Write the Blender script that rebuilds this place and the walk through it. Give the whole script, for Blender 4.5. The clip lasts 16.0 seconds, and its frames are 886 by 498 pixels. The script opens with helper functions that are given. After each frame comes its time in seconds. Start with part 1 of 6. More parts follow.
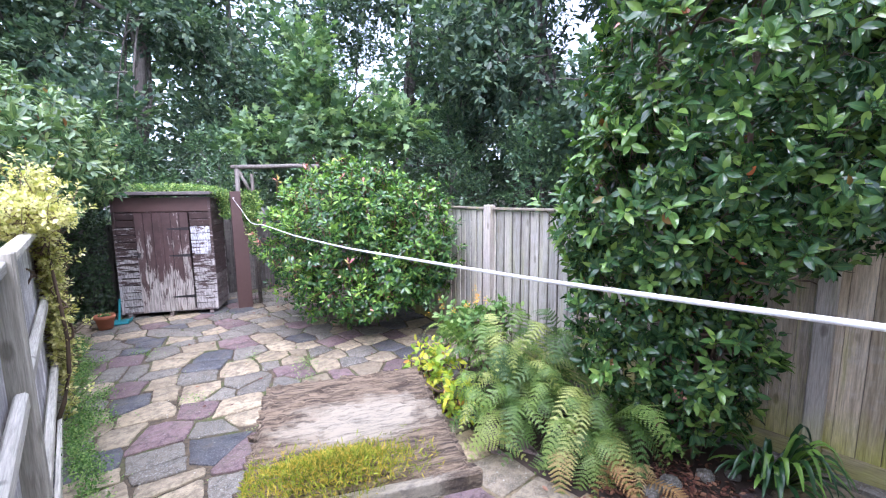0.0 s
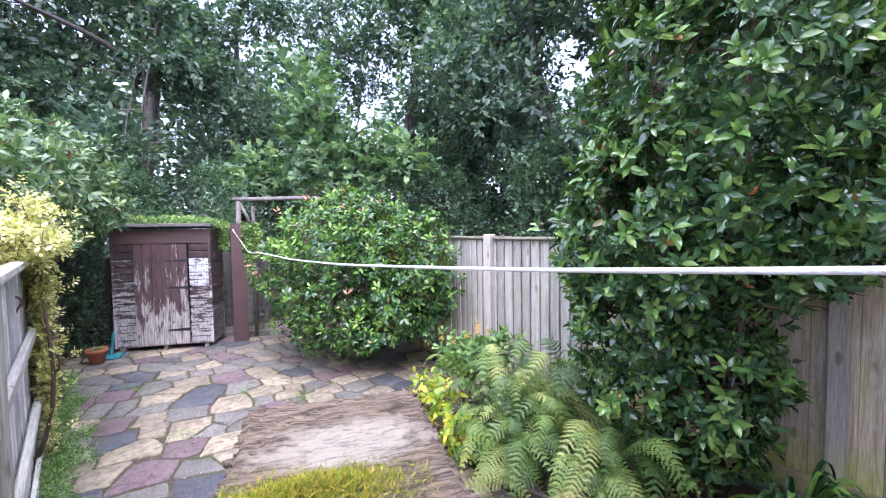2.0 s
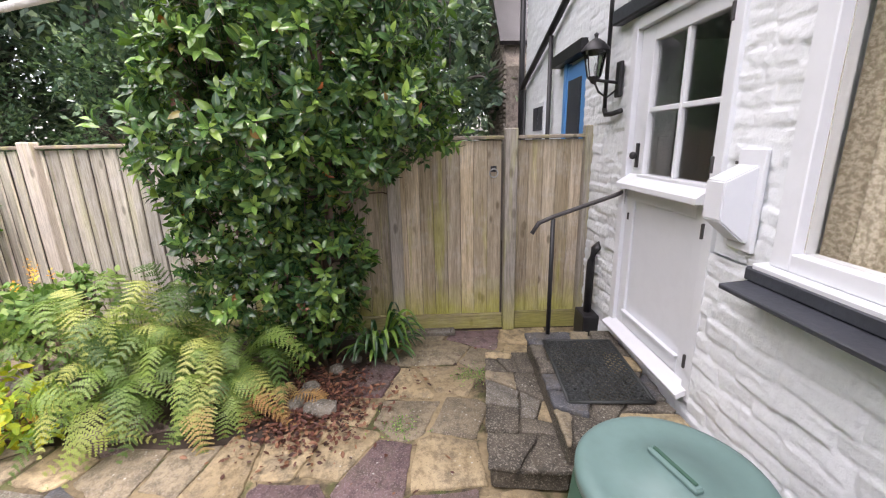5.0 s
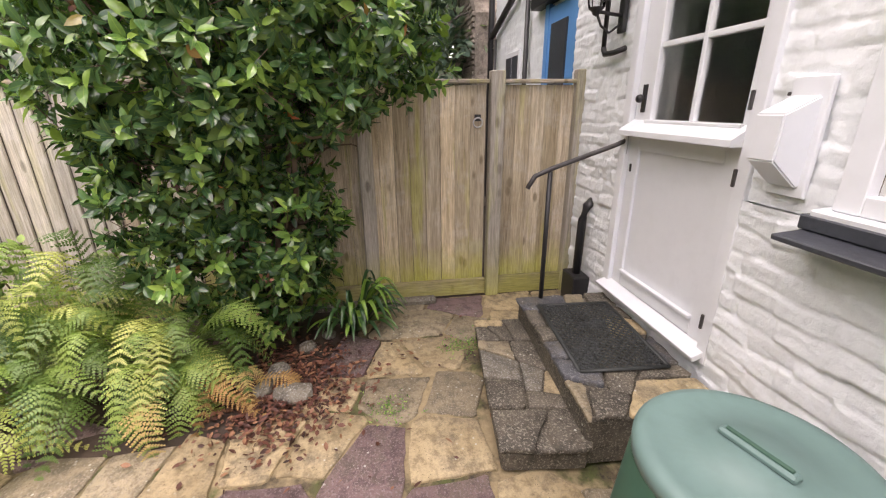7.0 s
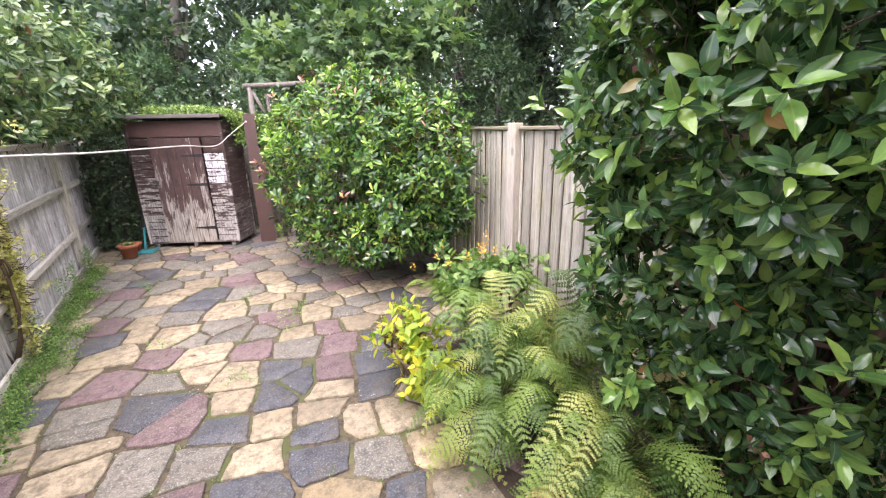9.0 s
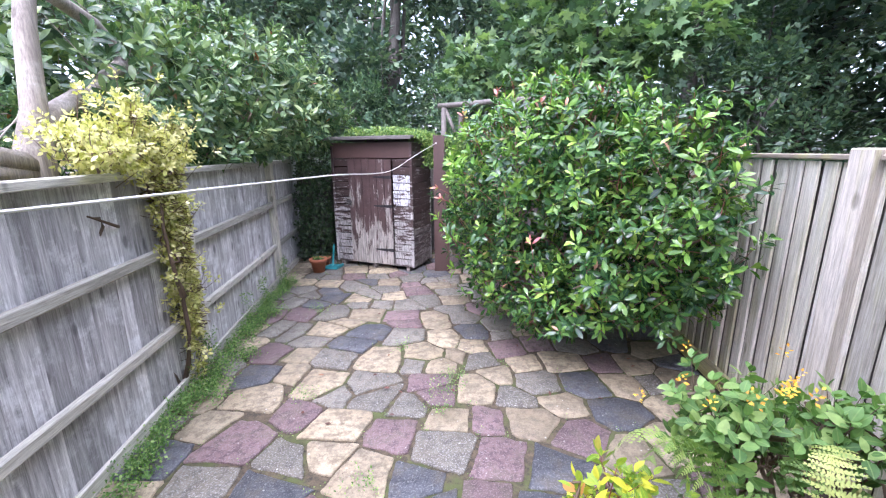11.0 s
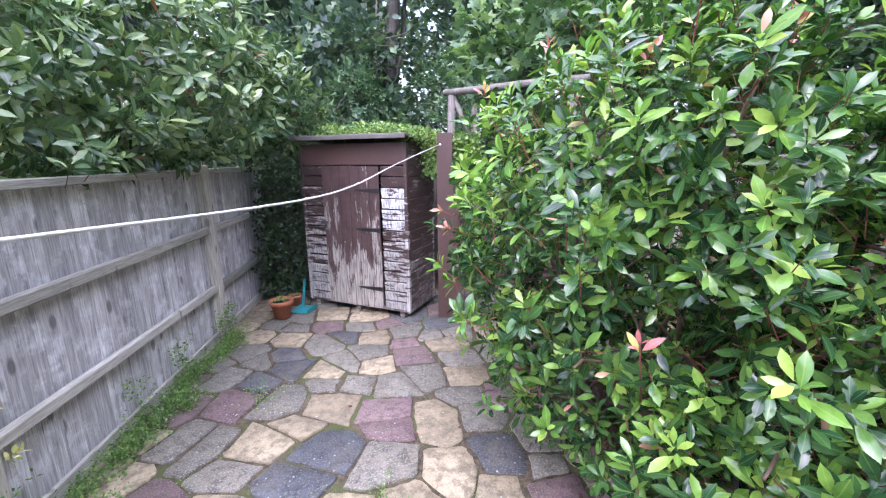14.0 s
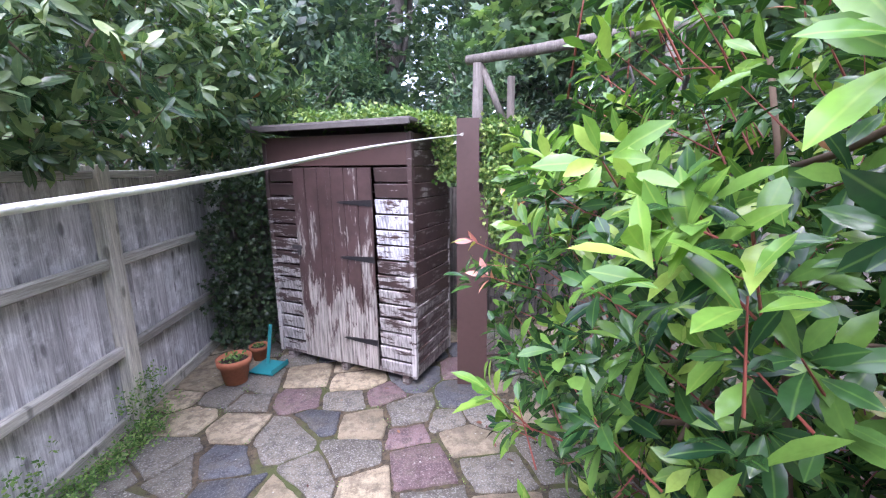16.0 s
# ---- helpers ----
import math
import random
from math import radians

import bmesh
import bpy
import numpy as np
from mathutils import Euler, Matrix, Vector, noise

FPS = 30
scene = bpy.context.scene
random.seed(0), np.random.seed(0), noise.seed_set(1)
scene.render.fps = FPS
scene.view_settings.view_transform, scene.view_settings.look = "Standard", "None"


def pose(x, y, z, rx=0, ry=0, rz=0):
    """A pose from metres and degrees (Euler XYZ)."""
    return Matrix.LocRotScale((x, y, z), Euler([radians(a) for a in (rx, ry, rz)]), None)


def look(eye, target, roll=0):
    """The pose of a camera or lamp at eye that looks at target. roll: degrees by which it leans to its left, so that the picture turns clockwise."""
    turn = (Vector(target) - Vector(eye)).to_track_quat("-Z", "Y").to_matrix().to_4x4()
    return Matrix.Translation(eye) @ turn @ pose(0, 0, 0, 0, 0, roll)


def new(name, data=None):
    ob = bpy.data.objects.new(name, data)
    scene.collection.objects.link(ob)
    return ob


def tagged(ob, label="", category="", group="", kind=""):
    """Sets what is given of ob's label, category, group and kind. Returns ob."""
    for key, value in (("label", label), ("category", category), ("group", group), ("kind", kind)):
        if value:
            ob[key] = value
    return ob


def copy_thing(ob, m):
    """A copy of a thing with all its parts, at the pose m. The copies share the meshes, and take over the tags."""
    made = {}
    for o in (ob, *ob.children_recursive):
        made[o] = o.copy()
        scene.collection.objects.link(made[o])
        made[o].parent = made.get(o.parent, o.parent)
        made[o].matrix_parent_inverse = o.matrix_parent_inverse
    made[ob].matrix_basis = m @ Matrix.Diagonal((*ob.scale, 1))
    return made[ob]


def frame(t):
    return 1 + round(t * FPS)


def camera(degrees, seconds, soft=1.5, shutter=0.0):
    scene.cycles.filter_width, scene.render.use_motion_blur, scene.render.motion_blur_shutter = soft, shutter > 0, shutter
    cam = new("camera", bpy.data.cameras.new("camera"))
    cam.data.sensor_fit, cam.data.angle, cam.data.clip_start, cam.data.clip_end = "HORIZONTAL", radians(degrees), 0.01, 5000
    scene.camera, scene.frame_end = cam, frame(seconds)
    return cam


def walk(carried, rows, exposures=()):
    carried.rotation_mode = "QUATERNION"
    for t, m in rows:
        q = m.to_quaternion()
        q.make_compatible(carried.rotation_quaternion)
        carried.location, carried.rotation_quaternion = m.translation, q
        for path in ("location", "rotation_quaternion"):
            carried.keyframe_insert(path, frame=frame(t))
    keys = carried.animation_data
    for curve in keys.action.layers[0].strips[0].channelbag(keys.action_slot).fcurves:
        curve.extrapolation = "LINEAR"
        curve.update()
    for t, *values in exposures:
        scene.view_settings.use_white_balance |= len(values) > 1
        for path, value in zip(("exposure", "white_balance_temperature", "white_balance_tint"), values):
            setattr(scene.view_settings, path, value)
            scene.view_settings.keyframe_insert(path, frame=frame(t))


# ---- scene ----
cam = camera(94.9, 16.0, soft=1.2)
PATH = [
    (0, (0.263, 0.493, 1.96), (1.6, 1.957, 1.694), -0.6),
    (0.5, (0.284, 0.508, 1.961), (1.626, 1.985, 1.834), -0.7),
    (1, (0.289, 0.509, 1.949), (1.624, 1.997, 1.869), -0.7),
    (1.5, (0.291, 0.518, 1.92), (1.625, 2.005, 1.85), -0.8),
    (2, (0.301, 0.518, 1.892), (1.647, 1.994, 1.797), -0.8),
    (2.5, (0.312, 0.514, 1.874), (1.66, 1.982, 1.711), -0.8),
    (3, (0.316, 0.495, 1.86), (1.666, 1.953, 1.631), -0.8),
    (3.5, (0.324, 0.453, 1.842), (1.717, 1.86, 1.558), -0.8),
    (4, (0.345, 0.373, 1.816), (1.944, 1.528, 1.483), -1.1),
    (4.5, (0.384, 0.397, 1.788), (2.27, 0.921, 1.378), -1.4),
    (5, (0.396, 0.381, 1.755), (2.33, 0.336, 1.247), -1.3),
    (5.2, (0.391, 0.382, 1.745), (2.304, 0.168, 1.202), -1.1),
    (7.3, (0.855, 0.603, 1.602), (2.719, 0.364, 0.918), -0.8),
    (7.5, (0.939, 0.62, 1.602), (2.818, 0.551, 0.919), -1.3),
    (8, (1.123, 0.737, 1.678), (2.96, 1.163, 1.01), -1.7),
    (8.5, (1.265, 0.785, 1.752), (2.824, 1.863, 1.122), -1.3),
    (9, (1.412, 0.855, 1.812), (2.421, 2.482, 1.234), -1.1),
    (9.5, (1.493, 1.035, 1.812), (2.134, 2.845, 1.254), -0.8),
    (10, (1.572, 1.282, 1.839), (1.96, 3.171, 1.308), -0.6),
    (10.2, (1.61, 1.397, 1.832), (1.945, 3.301, 1.32), -0.4),
    (12.3, (1.887, 2.919, 1.831), (2.063, 4.858, 1.374), -0.8),
    (12.5, (1.916, 2.992, 1.832), (2.098, 4.93, 1.374), -0.8),
    (13, (1.959, 3.112, 1.821), (2.14, 5.052, 1.368), -0.9),
    (13.5, (1.941, 3.367, 1.808), (2.126, 5.309, 1.366), -0.8),
    (14, (1.932, 3.699, 1.801), (2.122, 5.641, 1.362), -0.5),
    (14.5, (1.939, 4.073, 1.808), (2.131, 6.016, 1.374), -0.4),
    (15, (1.903, 4.412, 1.774), (2.098, 6.357, 1.352), -0.6),
    (15.5, (1.881, 4.73, 1.741), (2.07, 6.68, 1.339), -0.5),
    (16, (1.956, 5.116, 1.716), (2.116, 7.069, 1.319), -0.6),
]

EXPOSURES = [(0, 2.42, 5450, 26), (2.0, 2.4, 5450, 29), (3.2, 2.4, 5800, 29), (4.0, 2.47, 5900, 31), (4.8, 2.4, 6700, 24), (8.5, 2.5, 7500, 26), (9.4, 2.5, 5750, 26), (12.5, 2.36, 5550, 27), (16, 2.38, 5550, 29)]
walk(cam, [(t, look(eye, target, roll)) for t, eye, target, roll in PATH], EXPOSURES)

# ---- light ----
world = bpy.data.worlds.new("sky")
scene.world = world
world.use_nodes = True
wn, wl = world.node_tree.nodes, world.node_tree.links
sky = wn.new("ShaderNodeTexSky")
sky.sky_type, sky.sun_disc = "NISHITA", False
sky.sun_elevation, sky.sun_rotation = radians(52), radians(200)
sky.air_density, sky.dust_density = 1.0, 3.0
pale = wn.new("ShaderNodeHueSaturation")
pale.inputs["Saturation"].default_value = 0.5
wl.new(sky.outputs[0], pale.inputs["Color"])
wl.new(pale.outputs[0], wn["Background"].inputs["Color"])
wn["Background"].inputs["Strength"].default_value = 0.15
sun = new("sun", bpy.data.lights.new("sun", "SUN"))
sun.data.energy, sun.data.angle, sun.data.color = 1.4, radians(100), (1.0, 0.98, 0.95)
sun.matrix_world = look((0, 0, 0), (0.06, -0.28, -0.95))

# ---- materials ----
class Nodes:
    """Small wrapper to lay out shader nodes."""
    def __init__(self, name):
        self.m = bpy.data.materials.new(name)
        self.m.use_nodes = True
        self.t = self.m.node_tree
        self.bsdf = self.t.nodes["Principled BSDF"]
        self.co = self.t.nodes.new("ShaderNodeTexCoord")

    def add(self, kind, **inputs):
        n = self.t.nodes.new(kind)
        for k, v in inputs.items():
            self.put(n, k.replace("_", " "), v)
        return n

    def put(self, n, key, v):
        key = int(key[1:]) if key[0] == "i" and key[1:].isdigit() else key
        if isinstance(v, bpy.types.NodeSocket):
            self.t.links.new(v, n.inputs[key])
        else:
            n.inputs[key].default_value = v

    def space(self, scale=(1, 1, 1), where="Object", rot=(0, 0, 0)):
        n = self.add("ShaderNodeMapping", Vector=self.co.outputs[where], Scale=scale, Rotation=rot)
        return n.outputs[0]

    def noise(self, vec, scale, detail=4.0, rough=0.6):
        return self.add("ShaderNodeTexNoise", Vector=vec, Scale=scale, Detail=detail, Roughness=rough).outputs["Fac"]

    def ramp(self, fac, *stops):
        n = self.add("ShaderNodeValToRGB", Fac=fac)
        e = n.color_ramp.elements
        while len(e) < len(stops):
            e.new(0.5)
        for el, (p, c) in zip(e, stops):
            el.position = p
            el.color = (*c, 1) if len(c) == 3 else (c[0], c[0], c[0], 1)
        return n.outputs[0]

    def mix(self, fac, a, b, blend="MIX"):
        n = self.t.nodes.new("ShaderNodeMix")
        n.data_type, n.blend_type = "RGBA", blend
        for i, v in ((0, fac), (6, a), (7, b)):
            if isinstance(v, bpy.types.NodeSocket):
                self.t.links.new(v, n.inputs[i])
            else:
                n.inputs[i].default_value = (*v, 1) if isinstance(v, tuple) else v
        return n.outputs[2]

    def math(self, op, a, b=0.0):
        n = self.t.nodes.new("ShaderNodeMath")
        n.operation = op
        self.put(n, "i0", a)
        self.put(n, "i1", b)
        return n.outputs[0]

    def random(self, island=False):
        if island:
            return self.add("ShaderNodeNewGeometry").outputs["Random Per Island"]
        return self.add("ShaderNodeObjectInfo").outputs["Random"]

    def bump(self, height, strength=0.4, distance=0.01):
        n = self.add("ShaderNodeBump", Height=height, Strength=strength, Distance=distance)
        self.put(self.bsdf, "Normal", n.outputs[0])

    def done(self, color, rough=0.8, **more):
        self.put(self.bsdf, "Base Color", (*color, 1) if isinstance(color, tuple) else color)
        self.put(self.bsdf, "Roughness", rough)
        for k, v in more.items():
            self.put(self.bsdf, k.replace("_", " "), v)
        return self.m


def shade(c, k):
    return tuple(min(1, x * k) for x in c)


def plain(name, color, rough=0.6, var=0.25, scale=12.0, bump=0.2, metal=0.0, deep=0.004):
    n = Nodes(name)
    v = n.space()
    big, small = n.noise(v, scale * 0.15), n.noise(v, scale * 3)
    c = n.mix(n.ramp(big, (0.3, (0,)), (0.7, (1,))), shade(color, 1 - var), shade(color, 1 + var))
    c = n.mix(n.math("MULTIPLY", n.ramp(small, (0.45, (0,)), (0.7, (1,))), 0.4), c, shade(color, 1 - 1.6 * var if var < 0.5 else 0.3))
    n.bump(small, bump, deep)
    return n.done(c, rough, Metallic=metal)


def wood(name, a, b, streak=(0.5, 0.5, 0.5), grain=(30, 30, 1.5), green=0.0, rough=0.85, moss_to=0.3, pale=0.4):
    """Weathered boards, the grain along the object's own z."""
    n = Nodes(name)
    v = n.space(grain)
    rnd = n.random()
    shift = n.add("ShaderNodeVectorMath", i0=v)
    comb = n.add("ShaderNodeCombineXYZ", X=n.math("MULTIPLY", rnd, 37.0), Y=n.math("MULTIPLY", rnd, 91.0), Z=n.math("MULTIPLY", rnd, 17.0))
    n.put(shift, "i1", comb.outputs[0])
    g = n.noise(shift.outputs[0], 1.0, 6, 0.65)
    c = n.mix(n.ramp(g, (0.33, (0,)), (0.68, (1,))), a, b)
    w2 = n.add("ShaderNodeVectorMath", i0=n.space((1, 1, 1)))
    n.put(w2, "i1", comb.outputs[0])
    blotch = n.noise(w2.outputs[0], 5.0, 6, 0.7)
    c = n.mix(n.math("MULTIPLY", n.ramp(blotch, (0.5, (0,)), (0.62, (1,))), pale), c, streak)
    r2, r3 = n.math("FRACT", n.math("MULTIPLY", rnd, 31.7)), n.math("FRACT", n.math("MULTIPLY", rnd, 71.3))
    c = n.mix(n.math("MULTIPLY", r3, 0.25), c, tuple(0.5 * (streak[0] + streak[1] + streak[2]) / 3 * k + 0.1 for k in (1.0, 0.97, 0.94)))
    tone = n.ramp(r2, (0.0, (0.62,)), (1.0, (1.2,)))
    c = n.mix(1.0, c, tone, "MULTIPLY")
    knot = n.add("ShaderNodeTexVoronoi", Vector=n.add("ShaderNodeMapping", Vector=w2.outputs[0], Scale=(7, 7, 3)).outputs[0], Scale=1.0).outputs["Distance"]
    c = n.mix(n.math("MULTIPLY", n.ramp(knot, (0.10, (1,)), (0.17, (0,))), 0.7), c, shade(a, 0.40))
    if green:
        z = n.add("ShaderNodeSeparateXYZ", Vector=n.add("ShaderNodeNewGeometry").outputs["Position"]).outputs["Z"]
        zz = n.math("ADD", z, n.math("MULTIPLY", n.math("SUBTRACT", n.noise(w2.outputs[0], 4.0), 0.5), 0.5))
        f = n.math("MULTIPLY", n.ramp(zz, (0.05, (1,)), (moss_to, (0,))), green)
        f = n.math("MAXIMUM", f, n.math("MULTIPLY", n.ramp(n.noise(n.add("ShaderNodeMapping", Vector=w2.outputs[0], Scale=(9, 9, 0.9)).outputs[0], 1.0), (0.52, (0,)), (0.66, (1,))), green * 0.5))
        c = n.mix(f, c, (0.46, 0.46, 0.07))
    fine = n.add("ShaderNodeVectorMath", i0=n.space(tuple(4.5 * q for q in grain)))
    n.put(fine, "i1", comb.outputs[0])
    f2 = n.noise(fine.outputs[0], 1.0, 4, 0.7)
    c = n.mix(1.0, c, n.ramp(f2, (0.32, (0.62,)), (0.62, (1.12,))), "MULTIPLY")
    n.bump(n.math("ADD", g, n.math("MULTIPLY", f2, 0.5)), 0.8, 0.005)
    return n.done(c, rough)


def peeling(name, paint, bare, low, high, amount, stretch=(9, 9, 1.6)):
    """Old paint that has come off most towards the foot of the boards."""
    n = Nodes(name)
    wp = n.add("ShaderNodeNewGeometry").outputs["Position"]
    z = n.add("ShaderNodeSeparateXYZ", Vector=wp).outputs["Z"]
    v = n.add("ShaderNodeMapping", Vector=wp, Scale=stretch).outputs[0]
    a = n.noise(v, 1.6, 8, 0.72)
    h = n.ramp(n.math("DIVIDE", z, 2.0), (low / 2, (1,)), (high / 2, (0,)))
    k = n.math("ADD", a, n.math("MULTIPLY", n.math("SUBTRACT", h, 0.5), amount))
    f = n.ramp(k, (0.50, (0,)), (0.54, (1,)))
    grain = n.noise(n.add("ShaderNodeMapping", Vector=wp, Scale=(60, 60, 4)).outputs[0], 1.0, 5)
    wood_c = n.mix(n.ramp(grain, (0.35, (0,)), (0.6, (1,))), shade(bare, 0.35), bare)
    paint_c = n.mix(n.ramp(n.noise(wp, 6.0), (0.35, (0,)), (0.65, (1,))), shade(paint, 0.8), shade(paint, 1.25))
    n.bump(n.mix(f, (1, 1, 1), n.mix(0.5, grain, (0, 0, 0))), 0.5, 0.003)
    return n.done(n.mix(f, paint_c, wood_c), n.ramp(f, (0, (0.5,)), (1, (0.9,))))


def leaf(name, dark, light, young=(0.25, 0.35, 0.05), gloss=0.35, young_at=0.9, through_light=0.25, rot=0.0, rot_colour=(0.3, 0.12, 0.05), single=True):
    n = Nodes(name)
    r = n.random(single)
    c = n.ramp(r, (0.0, dark), (young_at * 0.75, light), (young_at, young), (1.0, young))
    rib = n.add("ShaderNodeAttribute")
    rib.attribute_name = "rib"
    c = n.mix(n.math("MULTIPLY", n.ramp(rib.outputs["Fac"], (0.86, (0,)), (0.97, (1,))), 0.45), c, shade(young, 0.9))
    wob = n.noise(n.space(), 30.0, 3)
    c = n.mix(1.0, c, n.ramp(wob, (0.2, (0.72,)), (0.8, (1.2,))), "MULTIPLY")
    if rot:
        r2 = n.math("FRACT", n.math("MULTIPLY", r, 57.3))
        c = n.mix(n.ramp(r2, (1 - rot - 0.002, (0,)), (1 - rot, (1,))), c, rot_colour)
    n.done(c, gloss)
    tr = n.add("ShaderNodeBsdfTranslucent", Color=n.mix(1.0, c, (1.3, 1.5, 0.7), "MULTIPLY"))
    mx = n.add("ShaderNodeMixShader", Fac=through_light, i1=n.bsdf.outputs[0], i2=tr.outputs[0])
    n.t.links.new(mx.outputs[0], n.t.nodes["Material Output"].inputs[0])
    return n.m


def stone(name, c1, c2, speck, rough=0.75):
    n = Nodes(name)
    rnd = n.random()
    wp = n.add("ShaderNodeNewGeometry").outputs["Position"]
    big, mid, fine = n.noise(wp, 2.5, 5), n.noise(wp, 14.0, 6, 0.7), n.noise(wp, 90.0, 3)
    c = n.mix(n.ramp(big, (0.35, (0,)), (0.65, (1,))), c1, c2)
    c = n.mix(1.0, c, n.ramp(rnd, (0, (0.72,)), (1, (1.15,))), "MULTIPLY")
    c = n.mix(n.math("MULTIPLY", n.ramp(mid, (0.46, (0,)), (0.6, (1,))), 0.75), c, shade(c1, 0.42))
    dirt = n.noise(wp, 5.0, 7, 0.75)
    c = n.mix(n.math("MULTIPLY", n.ramp(dirt, (0.49, (0,)), (0.60, (1,))), 0.6), c, (0.10, 0.085, 0.06))
    c = n.mix(n.math("MULTIPLY", n.ramp(fine, (0.53, (0,)), (0.62, (1,))), 0.65), c, speck)
    dots = n.add("ShaderNodeTexVoronoi", Vector=wp, Scale=22.0).outputs["Distance"]
    lich = n.math("MULTIPLY", n.ramp(dots, (0.10, (1,)), (0.16, (0,))), n.ramp(n.noise(wp, 3.0), (0.5, (0,)), (0.6, (1,))))
    c = n.mix(n.math("MULTIPLY", lich, 0.7), c, (0.55, 0.56, 0.5))
    pits = n.add("ShaderNodeTexVoronoi", Vector=wp, Scale=55.0).outputs["Distance"]
    pit = n.ramp(n.math("ADD", pits, n.math("MULTIPLY", mid, 0.35)), (0.22, (0,)), (0.32, (1,)))
    c = n.mix(1.0, c, n.ramp(pit, (0, (0.28,)), (1, (1,))), "MULTIPLY")
    n.bump(n.math("ADD", n.math("MULTIPLY", mid, 0.8), n.math("MULTIPLY", pit, 0.5)), 1.0, 0.018)
    return n.done(c, rough)


